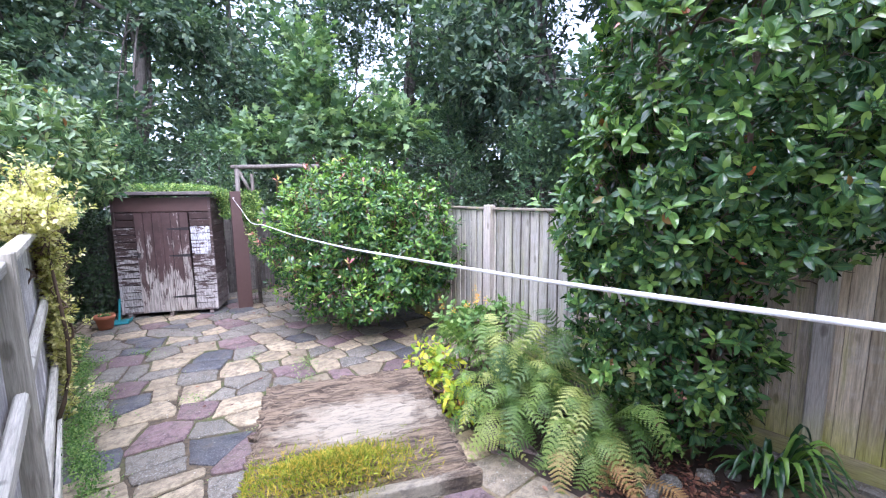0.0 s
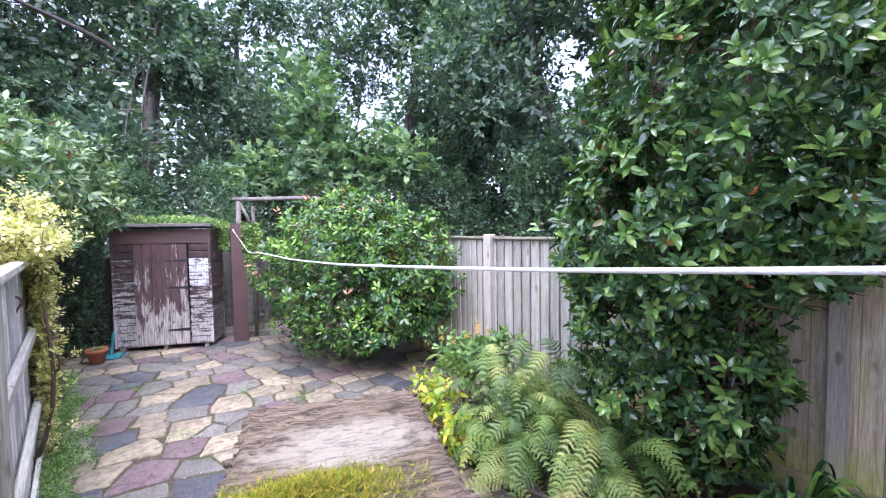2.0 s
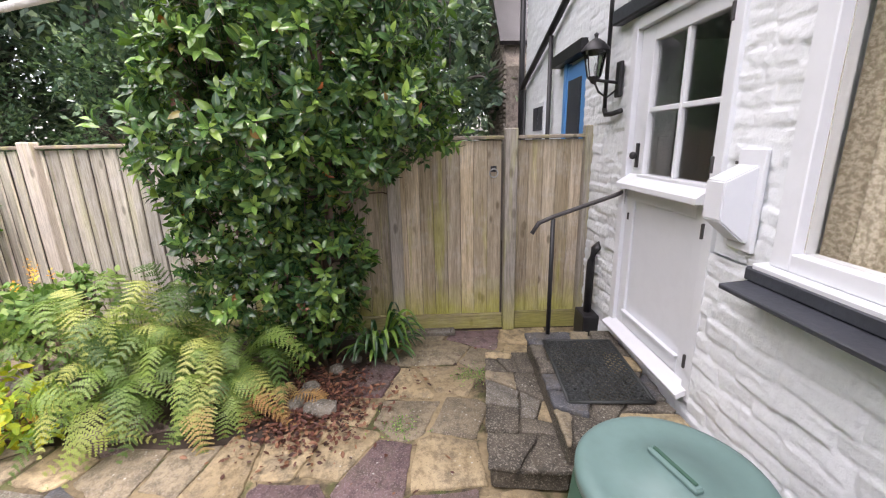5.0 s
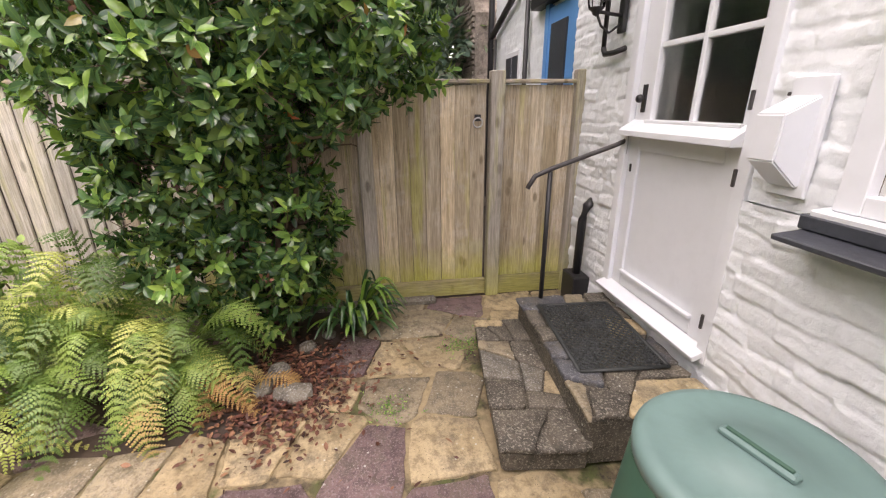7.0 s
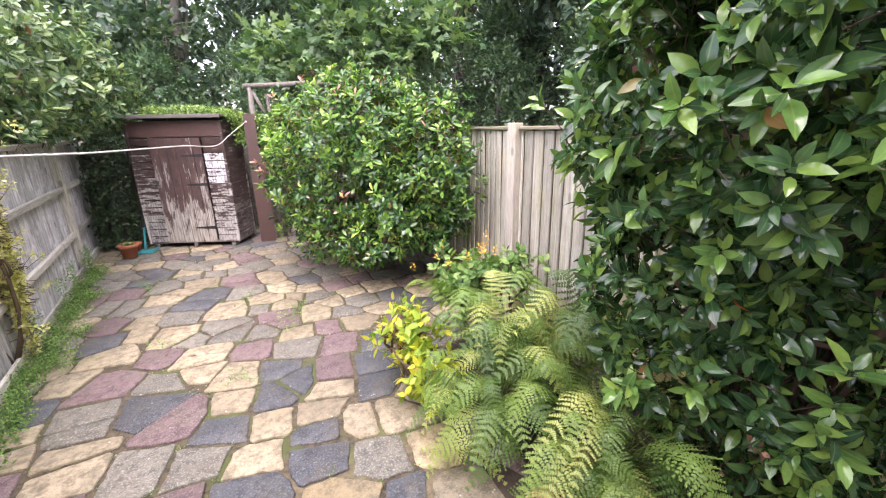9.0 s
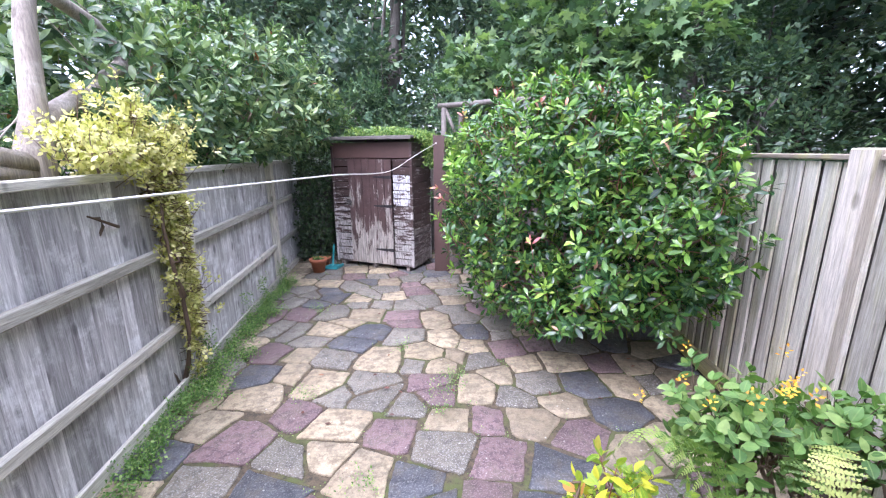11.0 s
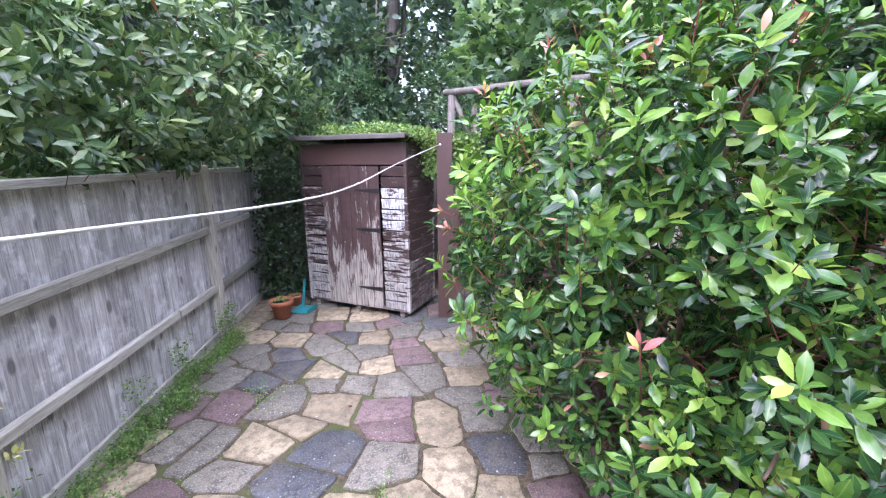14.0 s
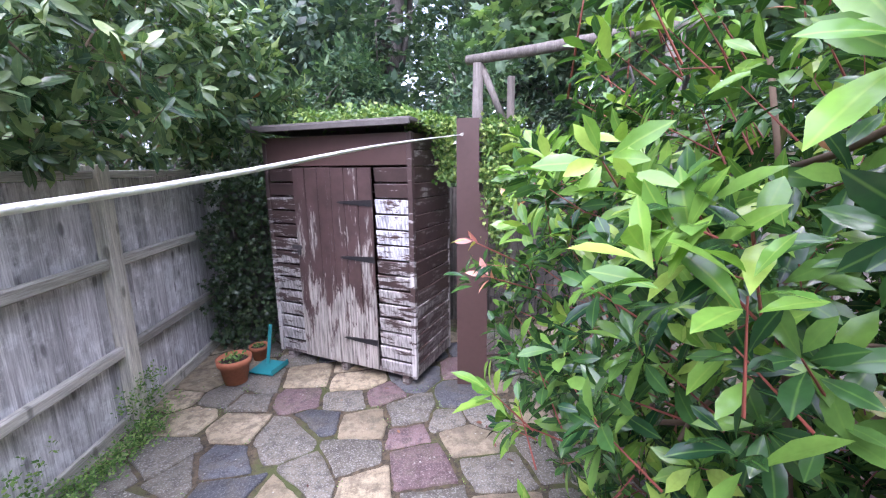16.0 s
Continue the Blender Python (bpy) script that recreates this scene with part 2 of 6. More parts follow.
M = {
    "cream": stone("cream_stone", (0.285, 0.235, 0.15), (0.43, 0.365, 0.245), (0.25, 0.2, 0.14)),
    "grey": stone("grey_stone", (0.145, 0.135, 0.108), (0.22, 0.20, 0.155), (0.32, 0.32, 0.3)),
    "buff": stone("buff_stone", (0.24, 0.20, 0.13), (0.34, 0.29, 0.19), (0.3, 0.26, 0.2)),
    "slate": stone("slate_stone", (0.06, 0.065, 0.075), (0.10, 0.106, 0.115), (0.18, 0.18, 0.18), 0.6),
    "sand": stone("yellow_sandstone", (0.36, 0.28, 0.155), (0.54, 0.44, 0.27), (0.3, 0.24, 0.15)),
    "purple": stone("purple_stone", (0.14, 0.092, 0.092), (0.22, 0.148, 0.145), (0.25, 0.2, 0.2)),
    "fence_grey": wood("silvered_board", (0.28, 0.27, 0.27), (0.78, 0.765, 0.75), (0.90, 0.90, 0.90), pale=0.7),
    "fence_rail": wood("silvered_rail", (0.36, 0.345, 0.28), (0.66, 0.64, 0.54), (0.56, 0.54, 0.48), grain=(30, 1.5, 30), pale=0.3),
    "fence_post": wood("silvered_post", (0.38, 0.36, 0.27), (0.68, 0.65, 0.53), (0.56, 0.54, 0.48), pale=0.3),
    "fence_new": wood("featheredge_board", (0.38, 0.29, 0.17), (0.74, 0.62, 0.42), (0.74, 0.68, 0.58), green=0.95, moss_to=0.50),
    "fence_pale": wood("silvered_featheredge_board", (0.46, 0.42, 0.32), (0.82, 0.77, 0.64), (0.76, 0.73, 0.67), green=0.4, moss_to=0.3),
    "fence_new_rail": wood("featheredge_cap", (0.24, 0.19, 0.13), (0.36, 0.30, 0.22), (0.44, 0.40, 0.33), grain=(30, 1.5, 30), green=0.5),
    "fence_new_post": wood("featheredge_post", (0.42, 0.37, 0.29), (0.58, 0.53, 0.45), (0.50, 0.46, 0.40), green=0.6, moss_to=0.5),
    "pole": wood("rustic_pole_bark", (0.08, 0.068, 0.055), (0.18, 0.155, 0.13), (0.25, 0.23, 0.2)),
    "brown_paint": plain("brown_paint", (0.075, 0.042, 0.036), 0.55, 0.15, 8, 0.15),
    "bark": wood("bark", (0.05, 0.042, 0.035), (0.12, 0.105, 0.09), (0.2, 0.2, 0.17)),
    "dead_bark": wood("pale_bark", (0.22, 0.185, 0.15), (0.40, 0.35, 0.285), (0.6, 0.56, 0.5)),
    "twig": plain("twig", (0.12, 0.08, 0.05), 0.8),
    "red_twig": plain("red_twig", (0.22, 0.06, 0.04), 0.6),
    "shed_paint": peeling("shed_door_paint", (0.070, 0.043, 0.040), (0.42, 0.39, 0.35), 0.1, 1.6, 0.24),
    "shed_clad": peeling("shed_cladding_paint", (0.062, 0.04, 0.036), (0.50, 0.48, 0.46), 0.2, 1.8, 0.22, (2.5, 2.5, 14)),
    "shed_white": peeling("shed_cladding_white", (0.08, 0.046, 0.04), (0.72, 0.73, 0.76), 2.6, 3.0, 0.16, (3.5, 3.5, 16)),
    "shed_side": peeling("shed_side_paint", (0.06, 0.036, 0.032), (0.3, 0.27, 0.25), 0.0, 1.0, 0.12, (3, 3, 14)),
    "felt": plain("roofing_felt", (0.12, 0.11, 0.10), 0.95, 0.3, 20, 0.5),
    "iron": plain("black_iron", (0.02, 0.02, 0.022), 0.45, 0.3, 20, 0.2),
    "rust_iron": plain("worn_iron", (0.08, 0.075, 0.075), 0.55, 0.4, 20, 0.3, 0.4),
    "terracotta": plain("terracotta", (0.42, 0.15, 0.075), 0.8, 0.25, 14, 0.2),
    "soil": plain("soil", (0.05, 0.035, 0.025), 0.95, 0.4, 10, 1.0),
    "turquoise": plain("turquoise_plastic", (0.03, 0.25, 0.27), 0.4, 0.1, 8, 0.05),
    "lid_green": plain("pale_green_plastic", (0.12, 0.205, 0.19), 0.5, 0.12, 6, 0.1),
    "bin_green": plain("dark_green_plastic", (0.03, 0.09, 0.06), 0.5, 0.15, 6, 0.1),
    "rope": plain("white_rope", (0.75, 0.74, 0.70), 0.7, 0.08, 60, 0.5),
    "white_gloss": plain("white_gloss_paint", (0.72, 0.745, 0.77), 0.35, 0.05, 4, 0.05),
    "white_stone": plain("white_masonry_paint", (0.75, 0.785, 0.80), 0.7, 0.06, 10, 0.8, 0.0, 0.007),
    "slate_sill": plain("slate_sill", (0.045, 0.05, 0.06), 0.5, 0.3, 14, 0.4),
    "blue_paint": plain("blue_paint", (0.10, 0.30, 0.62), 0.4, 0.06, 4, 0.05),
    "rubber": plain("black_rubber", (0.025, 0.030, 0.029), 0.6, 0.3, 20, 0.3),
    "moss": leaf("moss", (0.16, 0.20, 0.02), (0.40, 0.44, 0.05), (0.60, 0.44, 0.07), 0.9, 0.75),
    "litter": leaf("dead_leaf", (0.035, 0.016, 0.012), (0.15, 0.055, 0.036), (0.26, 0.13, 0.07), 0.6, 0.9, 0.1),
    "worn": stone("worn_dark_stone", (0.07, 0.062, 0.048), (0.145, 0.128, 0.10), (0.27, 0.25, 0.2)),
    "rubble": stone("rubble_wall", (0.26, 0.22, 0.18), (0.42, 0.37, 0.31), (0.12, 0.1, 0.09)),
    "camellia": leaf("camellia_leaf", (0.018, 0.055, 0.022), (0.068, 0.148, 0.05), (0.15, 0.25, 0.05), 0.14, 0.94, 0.1, 0.002, (0.4, 0.12, 0.04)),
    "photinia": leaf("photinia_leaf", (0.011, 0.042, 0.018), (0.060, 0.145, 0.036), (0.15, 0.28, 0.05), 0.17, 0.93, 0.14, 0.003, (0.62, 0.30, 0.22)),
    "photinia_new": leaf("photinia_new_leaf", (0.09, 0.21, 0.035), (0.19, 0.35, 0.055), (0.33, 0.47, 0.09), 0.2, 0.9, 0.22, 0.004, (0.62, 0.30, 0.22)),
    "camellia_new": leaf("camellia_new_leaf", (0.07, 0.16, 0.04), (0.15, 0.28, 0.06), (0.26, 0.40, 0.08), 0.16, 0.9, 0.12),
    "laurel_new": leaf("laurel_new_leaf", (0.10, 0.17, 0.08), (0.175, 0.26, 0.12), (0.28, 0.36, 0.14), 0.22, 0.9, 0.2),
    "laurel": leaf("laurel_leaf", (0.026, 0.066, 0.032), (0.115, 0.195, 0.09), (0.22, 0.31, 0.13), 0.2, 0.88, 0.2, 0.006),
    "golden": leaf("golden_leaf", (0.34, 0.36, 0.09), (0.60, 0.56, 0.19), (0.75, 0.70, 0.38), 0.45, 0.7, 0.3),
    "ivy": leaf("ivy_leaf", (0.05, 0.12, 0.03), (0.15, 0.27, 0.06), (0.32, 0.42, 0.12), 0.4, 0.8, 0.25),
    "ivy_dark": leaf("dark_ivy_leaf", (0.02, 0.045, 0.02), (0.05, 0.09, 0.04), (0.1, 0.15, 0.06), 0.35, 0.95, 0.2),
    "fern": leaf("fern_leaf", (0.05, 0.115, 0.03), (0.19, 0.295, 0.062), (0.42, 0.46, 0.13), 0.5, 0.88, 0.22, single=False),
    "fern_dead": leaf("dry_fern_leaf", (0.22, 0.12, 0.04), (0.42, 0.26, 0.10), (0.5, 0.38, 0.16), 0.8, 0.8, 0.2, single=False),
    "hart": leaf("strap_fern_leaf", (0.018, 0.06, 0.02), (0.045, 0.115, 0.032), (0.20, 0.36, 0.06), 0.3, 0.85, 0.2, single=False),
    "lime": leaf("lime_leaf", (0.15, 0.28, 0.03), (0.34, 0.46, 0.05), (0.62, 0.60, 0.05), 0.45, 0.75, 0.35, 0.03, (0.6, 0.3, 0.08)),
    "weed": leaf("weed_leaf", (0.06, 0.14, 0.03), (0.15, 0.28, 0.07), (0.28, 0.4, 0.12), 0.6, 0.85, 0.3),
    "sycamore": leaf("sycamore_leaf", (0.05, 0.105, 0.055), (0.13, 0.22, 0.10), (0.23, 0.33, 0.13), 0.45, 0.9, 0.3),
    "wood_dark": leaf("woodland_leaf", (0.030, 0.066, 0.046), (0.105, 0.168, 0.112), (0.18, 0.25, 0.14), 0.4, 0.95, 0.25),
    "wood_mid": leaf("hedge_leaf", (0.034, 0.08, 0.048), (0.12, 0.205, 0.112), (0.18, 0.27, 0.12), 0.4, 0.93, 0.25),
}


def glass_material():
    n = Nodes("window_glass")
    n.put(n.bsdf, "Transmission Weight", 1.0)
    n.put(n.bsdf, "IOR", 1.45)
    return n.done((0.95, 0.97, 0.97), 0.02)


def moss_ground():
    n = Nodes("mossy_joint")
    wp = n.add("ShaderNodeNewGeometry").outputs["Position"]
    a, b = n.noise(wp, 2.0, 5), n.noise(wp, 30.0, 5, 0.7)
    c = n.mix(n.ramp(b, (0.35, (0,)), (0.65, (1,))), (0.03, 0.026, 0.018), (0.13, 0.10, 0.06))
    c = n.mix(n.ramp(n.math("ADD", a, n.math("MULTIPLY", b, 0.3)), (0.64, (0,)), (0.76, (1,))), c, (0.07, 0.085, 0.025))
    y = n.add("ShaderNodeSeparateXYZ", Vector=wp).outputs["Y"]
    mortar = n.math("MULTIPLY", n.ramp(n.math("MULTIPLY", y, 0.25), (0.45, (1,)), (0.75, (0.0,))), n.ramp(n.noise(wp, 3.5, 5), (0.42, (0,)), (0.52, (1,))))
    c = n.mix(mortar, c, n.mix(b, (0.16, 0.125, 0.07), (0.40, 0.32, 0.19)))
    n.bump(b, 0.9, 0.012)
    return n.done(c, 0.95)


def lace_material():
    n = Nodes("lace_curtain")
    v = n.space((1, 1, 1))
    d = n.add("ShaderNodeTexVoronoi", Vector=v, Scale=26.0).outputs["Distance"]
    c = n.mix(n.ramp(n.noise(v, 70.0, 3), (0.42, (0,)), (0.58, (1,))), (0.58, 0.52, 0.40), (0.34, 0.29, 0.21))
    n.bump(d, 0.3, 0.004)
    return n.done(c, 0.9)


def rotten_wood():
    n = Nodes("rotten_plywood")
    v = n.space((1, 1, 1))
    g = n.noise(n.space((10, 110, 40)), 1.0, 8, 0.8)
    e = n.noise(n.space((1, 2.2, 1)), 9.0, 6, 0.7)
    d = n.add("ShaderNodeVectorMath", i0=n.add("ShaderNodeMapping", Vector=v, Location=(-0.03, 0.02, 0), Scale=(1.3, 2.6, 1)).outputs[0])
    d.operation = "LENGTH"
    pale = n.math("ADD", d.outputs["Value"], n.math("MULTIPLY", n.math("SUBTRACT", e, 0.5), 0.45))
    c = n.mix(n.ramp(g, (0.42, (0,)), (0.58, (1,))), (0.10, 0.07, 0.045), (0.50, 0.37, 0.235))
    c = n.mix(n.math("MULTIPLY", n.ramp(pale, (0.15, (1,)), (0.27, (0,))), n.ramp(g, (0.38, (0.35,)), (0.5, (1,)))), c, (0.72, 0.63, 0.46))
    c = n.mix(n.math("MULTIPLY", n.ramp(e, (0.55, (0,)), (0.68, (1,))), 0.7), c, (0.10, 0.075, 0.06))
    n.bump(n.math("ADD", g, n.math("MULTIPLY", e, 0.8)), 1.0, 0.03)
    return n.done(c, 0.85)


M["glass"], M["joint"], M["lace"], M["rotten"] = glass_material(), moss_ground(), lace_material(), rotten_wood()

# ---- building helpers ----
def mesh_data(name, verts, faces, material, smooth=False, rib=None):
    me = bpy.data.meshes.new(name)
    verts = np.asarray(verts, dtype=np.float32).reshape(-1, 3)
    me.vertices.add(len(verts))
    me.vertices.foreach_set("co", verts.ravel())
    if isinstance(faces, np.ndarray):
        k = faces.shape[1]
        me.loops.add(faces.size)
        me.loops.foreach_set("vertex_index", faces.ravel().astype(np.int32))
        me.polygons.add(len(faces))
        me.polygons.foreach_set("loop_start", np.arange(0, faces.size, k, dtype=np.int32))
    else:
        sizes = np.array([len(q) for q in faces], dtype=np.int32)
        flat = np.array([i for q in faces for i in q], dtype=np.int32)
        me.loops.add(len(flat))
        me.loops.foreach_set("vertex_index", flat)
        me.polygons.add(len(faces))
        me.polygons.foreach_set("loop_start", np.concatenate([[0], np.cumsum(sizes)[:-1]]).astype(np.int32))
    if smooth:
        me.polygons.foreach_set("use_smooth", np.ones(len(me.polygons), dtype=bool))
    if rib is not None:
        me.attributes.new("rib", "FLOAT", "POINT").data.foreach_set("value", np.tile(rib, len(verts) // len(rib)).astype(np.float32))
    me.update(calc_edges=True)
    me.materials.append(material)
    return me


def attach(name, me, parent=None, label="", loc=(0, 0, 0), rot=(0, 0, 0), kind="", category="", group=""):
    ob = new(name, me)
    ob.parent = parent
    ob.location, ob.rotation_euler = loc, [radians(a) for a in rot]
    return tagged(ob, label, category, group, kind)


def part(name, bm, material, parent, label="", smooth=False, loc=(0, 0, 0), rot=(0, 0, 0)):
    me = bpy.data.meshes.new(name)
    bm.to_mesh(me)
    bm.free()
    if smooth:
        me.polygons.foreach_set("use_smooth", np.ones(len(me.polygons), dtype=bool))
    me.materials.append(material)
    return attach(name, me, parent, label, loc, rot)


def thing(name, label, category, loc=(0, 0, 0), rz=0.0, group="", kind=""):
    ob = new(name)
    ob.location, ob.rotation_euler = loc, (0, 0, radians(rz))
    return tagged(ob, label, category, group, kind)


BOXES = {}


def box(name, size, loc, material, parent=None, label="", bevel=0.004, rot=(0, 0, 0), kind="", category=""):
    key = (tuple(round(s, 4) for s in size), bevel, material.name)
    if key not in BOXES:
        bm = bmesh.new()
        bmesh.ops.create_cube(bm, size=1.0)
        bmesh.ops.scale(bm, vec=size, verts=bm.verts)
        if bevel:
            bmesh.ops.bevel(bm, geom=bm.edges[:], offset=min(bevel, min(size) * 0.3), segments=1, affect="EDGES")
        me = bpy.data.meshes.new(name)
        bm.to_mesh(me)
        bm.free()
        me.materials.append(material)
        BOXES[key] = me
    return attach(name, BOXES[key], parent, label, loc, rot, kind, category)


def prism(outline, depth, axis="y"):
    """A bmesh that extrudes an outline (list of 2D points) along y, centred."""
    bm = bmesh.new()
    a = [bm.verts.new((x, -depth / 2, z)) for x, z in outline]
    f = bm.faces.new(a)
    r = bmesh.ops.extrude_face_region(bm, geom=[f])
    bmesh.ops.translate(bm, vec=(0, depth, 0), verts=[v for v in r["geom"] if isinstance(v, bmesh.types.BMVert)])
    bmesh.ops.recalc_face_normals(bm, faces=bm.faces)
    return bm


def lathe(profile, seg=32):
    """A surface of revolution round z from (radius, height) points."""
    verts, faces = [], []
    for r, z in profile:
        for i in range(seg):
            a = 2 * math.pi * i / seg
            verts.append((r * math.cos(a), r * math.sin(a), z))
    for j in range(len(profile) - 1):
        for i in range(seg):
            k = (i + 1) % seg
            faces.append((j * seg + i, j * seg + k, (j + 1) * seg + k, (j + 1) * seg + i))
    return verts, faces


def tube(paths, seg=6):
    """Tubes along paths; each path is a list of (x, y, z, radius)."""
    verts, faces = [], []
    for path in paths:
        pts = [Vector(p[:3]) for p in path]
        base = len(verts)
        for i, p in enumerate(pts):
            d = (pts[min(i + 1, len(pts) - 1)] - pts[max(i - 1, 0)]).normalized()
            u = d.orthogonal().normalized() if abs(d.z) > 0.98 else d.cross(Vector((0, 0, 1))).normalized()
            w = d.cross(u)
            for k in range(seg):
                a = 2 * math.pi * k / seg
                verts.append(p + (u * math.cos(a) + w * math.sin(a)) * path[i][3])
        for i in range(len(pts) - 1):
            for k in range(seg):
                m = (k + 1) % seg
                faces.append((base + i * seg + k, base + i * seg + m, base + (i + 1) * seg + m, base + (i + 1) * seg + k))
        faces.append(tuple(base + k for k in reversed(range(seg))))
        faces.append(tuple(base + (len(pts) - 1) * seg + k for k in range(seg)))
    return verts, faces


def wobble(a, b, r0, r1, n=7, amp=0.05, rng=random):
    """A bent tapering path between two points."""
    a, b = Vector(a), Vector(b)
    out = []
    off = Vector([rng.uniform(-1, 1) for _ in range(3)]) * amp
    off2 = Vector([rng.uniform(-1, 1) for _ in range(3)]) * amp
    for i in range(n):
        t = i / (n - 1)
        p = a.lerp(b, t) + off * math.sin(math.pi * t) + off2 * math.sin(2 * math.pi * t) * 0.6
        out.append((*p, r0 + (r1 - r0) * t))
    return out


# ---- foliage helpers ----
def leaf_shape(width=0.4, fold=0.25, droop=0.2, stations=3, widest=0.45):
    """One leaf of length 1 along x, folded at the midrib: vertices and triangles."""
    us = np.linspace(0, 1, stations + 2)
    v, idx = [(0, 0, 0)], []
    for u in us[1:-1]:
        h = width / 2 * math.sin(math.pi * u ** (math.log(0.5) / math.log(widest))) ** 0.8
        z = -droop * u * u
        v += [(u, h, z + fold * h), (u, 0, z), (u, -h, z + fold * h)]
    v.append((1, 0, -droop))
    f = [(0, 2, 1), (0, 3, 2)]
    for s in range(stations - 1):
        a, b = 1 + 3 * s, 4 + 3 * s
        f += [(a, a + 1, b + 1), (a, b + 1, b), (a + 1, a + 2, b + 2), (a + 1, b + 2, b + 1)]
    e, last = 1 + 3 * (stations - 1), len(v) - 1
    f += [(e, e + 1, last), (e + 1, e + 2, last)]
    return np.array(v), np.array(f)


def palmate():
    """A lobed leaf with five points, length 1 along x."""
    pts = []
    for a, r in ((180, 0.02), (-150, 0.32), (-105, 0.55), (-75, 0.36), (-48, 0.75), (-25, 0.48), (0, 1.0), (25, 0.48), (48, 0.75), (75, 0.36), (105, 0.55), (150, 0.32)):
        pts.append((0.25 + 0.75 * r * math.cos(radians(a)), 0.75 * r * math.sin(radians(a)), -0.12 * r * r))
    v = np.array([(0.25, 0, 0.04)] + pts)
    n = len(pts)
    return v, np.array([(0, 1 + i, 1 + (i + 1) % n) for i in range(n)])


def unit(v):
    return v / np.maximum(np.linalg.norm(v, axis=-1, keepdims=True), 1e-9)


def scatter_leaves(shape, origin, along, normal, size, side=1.0):
    """Leaves at origin (N,3), pointing along, facing normal: vertices and faces."""
    v, f = shape
    along = unit(along)
    normal = unit(normal - (normal * along).sum(1, keepdims=True) * along)
    across = np.cross(normal, along)
    size = np.asarray(size).reshape(-1, 1, 1)
    w = (v[None, :, 0:1] * along[:, None] + v[None, :, 1:2] * across[:, None] * side + v[None, :, 2:3] * normal[:, None]) * size + origin[:, None]
    n = len(origin)
    faces = (f[None] + (np.arange(n) * len(v))[:, None, None]).reshape(-1, 3)
    return w.reshape(-1, 3), faces


def whorls(shape, tips, dirs, count, size, rng, spread=(45, 95), stem=0.06):
    """A rosette of leaves at each twig's end."""
    n = len(tips)
    dirs = unit(dirs)
    ref = np.where(np.abs(dirs[:, 2:3]) > 0.9, np.array([[1.0, 0, 0]]), np.array([[0, 0, 1.0]]))
    a = unit(np.cross(dirs, ref))
    b = np.cross(dirs, a)
    o, al, no, sz = [], [], [], []
    for k in range(count):
        phi = 2.4 * k + rng.uniform(0, 6.28, n) * 0.15 + np.arange(n) * 1.3
        rad = a * np.cos(phi)[:, None] + b * np.sin(phi)[:, None]
        ang = np.radians(rng.uniform(spread[0], spread[1], n) * (0.45 + 0.55 * k / max(1, count - 1)))[:, None]
        d = dirs * np.cos(ang) + rad * np.sin(ang)
        nn = dirs * np.sin(ang) - rad * np.cos(ang) + rng.normal(0, 0.25, (n, 3))
        o.append(tips - dirs * stem * k / count + d * 0.01)
        al.append(d + rng.normal(0, 0.12, (n, 3)) + np.array([0, 0, -0.12]))
        no.append(nn)
        sz.append(size * rng.uniform(0.65, 1.15, n) * (0.7 + 0.3 * k / count))
    return scatter_leaves(shape, np.concatenate(o), np.concatenate(al), np.concatenate(no), np.concatenate(sz))


def sprays(shape, tips, dirs, count, size, length, rng):
    """Leaves set along both sides of short twigs."""
    n = len(tips)
    dirs = unit(dirs)
    a = unit(np.cross(dirs, np.array([[0.03, 0.02, 1.0]])))
    up = np.cross(a, dirs)
    o, al, no, sz = [], [], [], []
    for k in range(count):
        s = 1 if k % 2 else -1
        u = (k + 0.5) / count
        o.append(tips - dirs * length * (1 - u) + up * rng.normal(0, 0.02, (n, 1)))
        al.append(dirs * 0.7 + a * s * 0.8 * (1.2 - u) + rng.normal(0, 0.35, (n, 3)))
        no.append(up + rng.normal(0, 0.45, (n, 3)))
        sz.append(size * rng.uniform(0.6, 1.2, n))
    return scatter_leaves(shape, np.concatenate(o), np.concatenate(al), np.concatenate(no), np.concatenate(sz))


def crown_points(lumps, count, rng, inner=0.72, up=0.35, keep=None):
    """Twig ends on a crown made of ellipsoids (cx, cy, cz, rx, ry, rz), with an uneven outline."""
    lumps = np.array(lumps, float)
    area = (lumps[:, 3] * lumps[:, 4] + lumps[:, 4] * lumps[:, 5] + lumps[:, 3] * lumps[:, 5])
    pick = rng.choice(len(lumps), count, p=area / area.sum())
    d = unit(rng.normal(size=(count, 3)))
    r = rng.uniform(inner, 1.03, count) ** 0.7
    r *= 1 + 0.15 * np.sin(d[:, 0] * 7 + pick) * np.cos(d[:, 1] * 6 + pick * 2) + 0.10 * np.sin(d[:, 2] * 11 + d[:, 0] * 5)
    p = lumps[pick, :3] + d * lumps[pick, 3:] * r[:, None]
    ok = np.ones(count, bool)
    for i, l in enumerate(lumps):
        q = np.linalg.norm((p - l[:3]) / l[3:], axis=1)
        ok &= (q > inner * 0.82) | (pick == i)
    if keep is not None:
        ok &= keep(p)
    out = unit(d / lumps[pick, 3:])
    out = out + np.array([0, 0, up]) + rng.normal(0, 0.3, (count, 3))
    return p[ok], unit(out[ok])


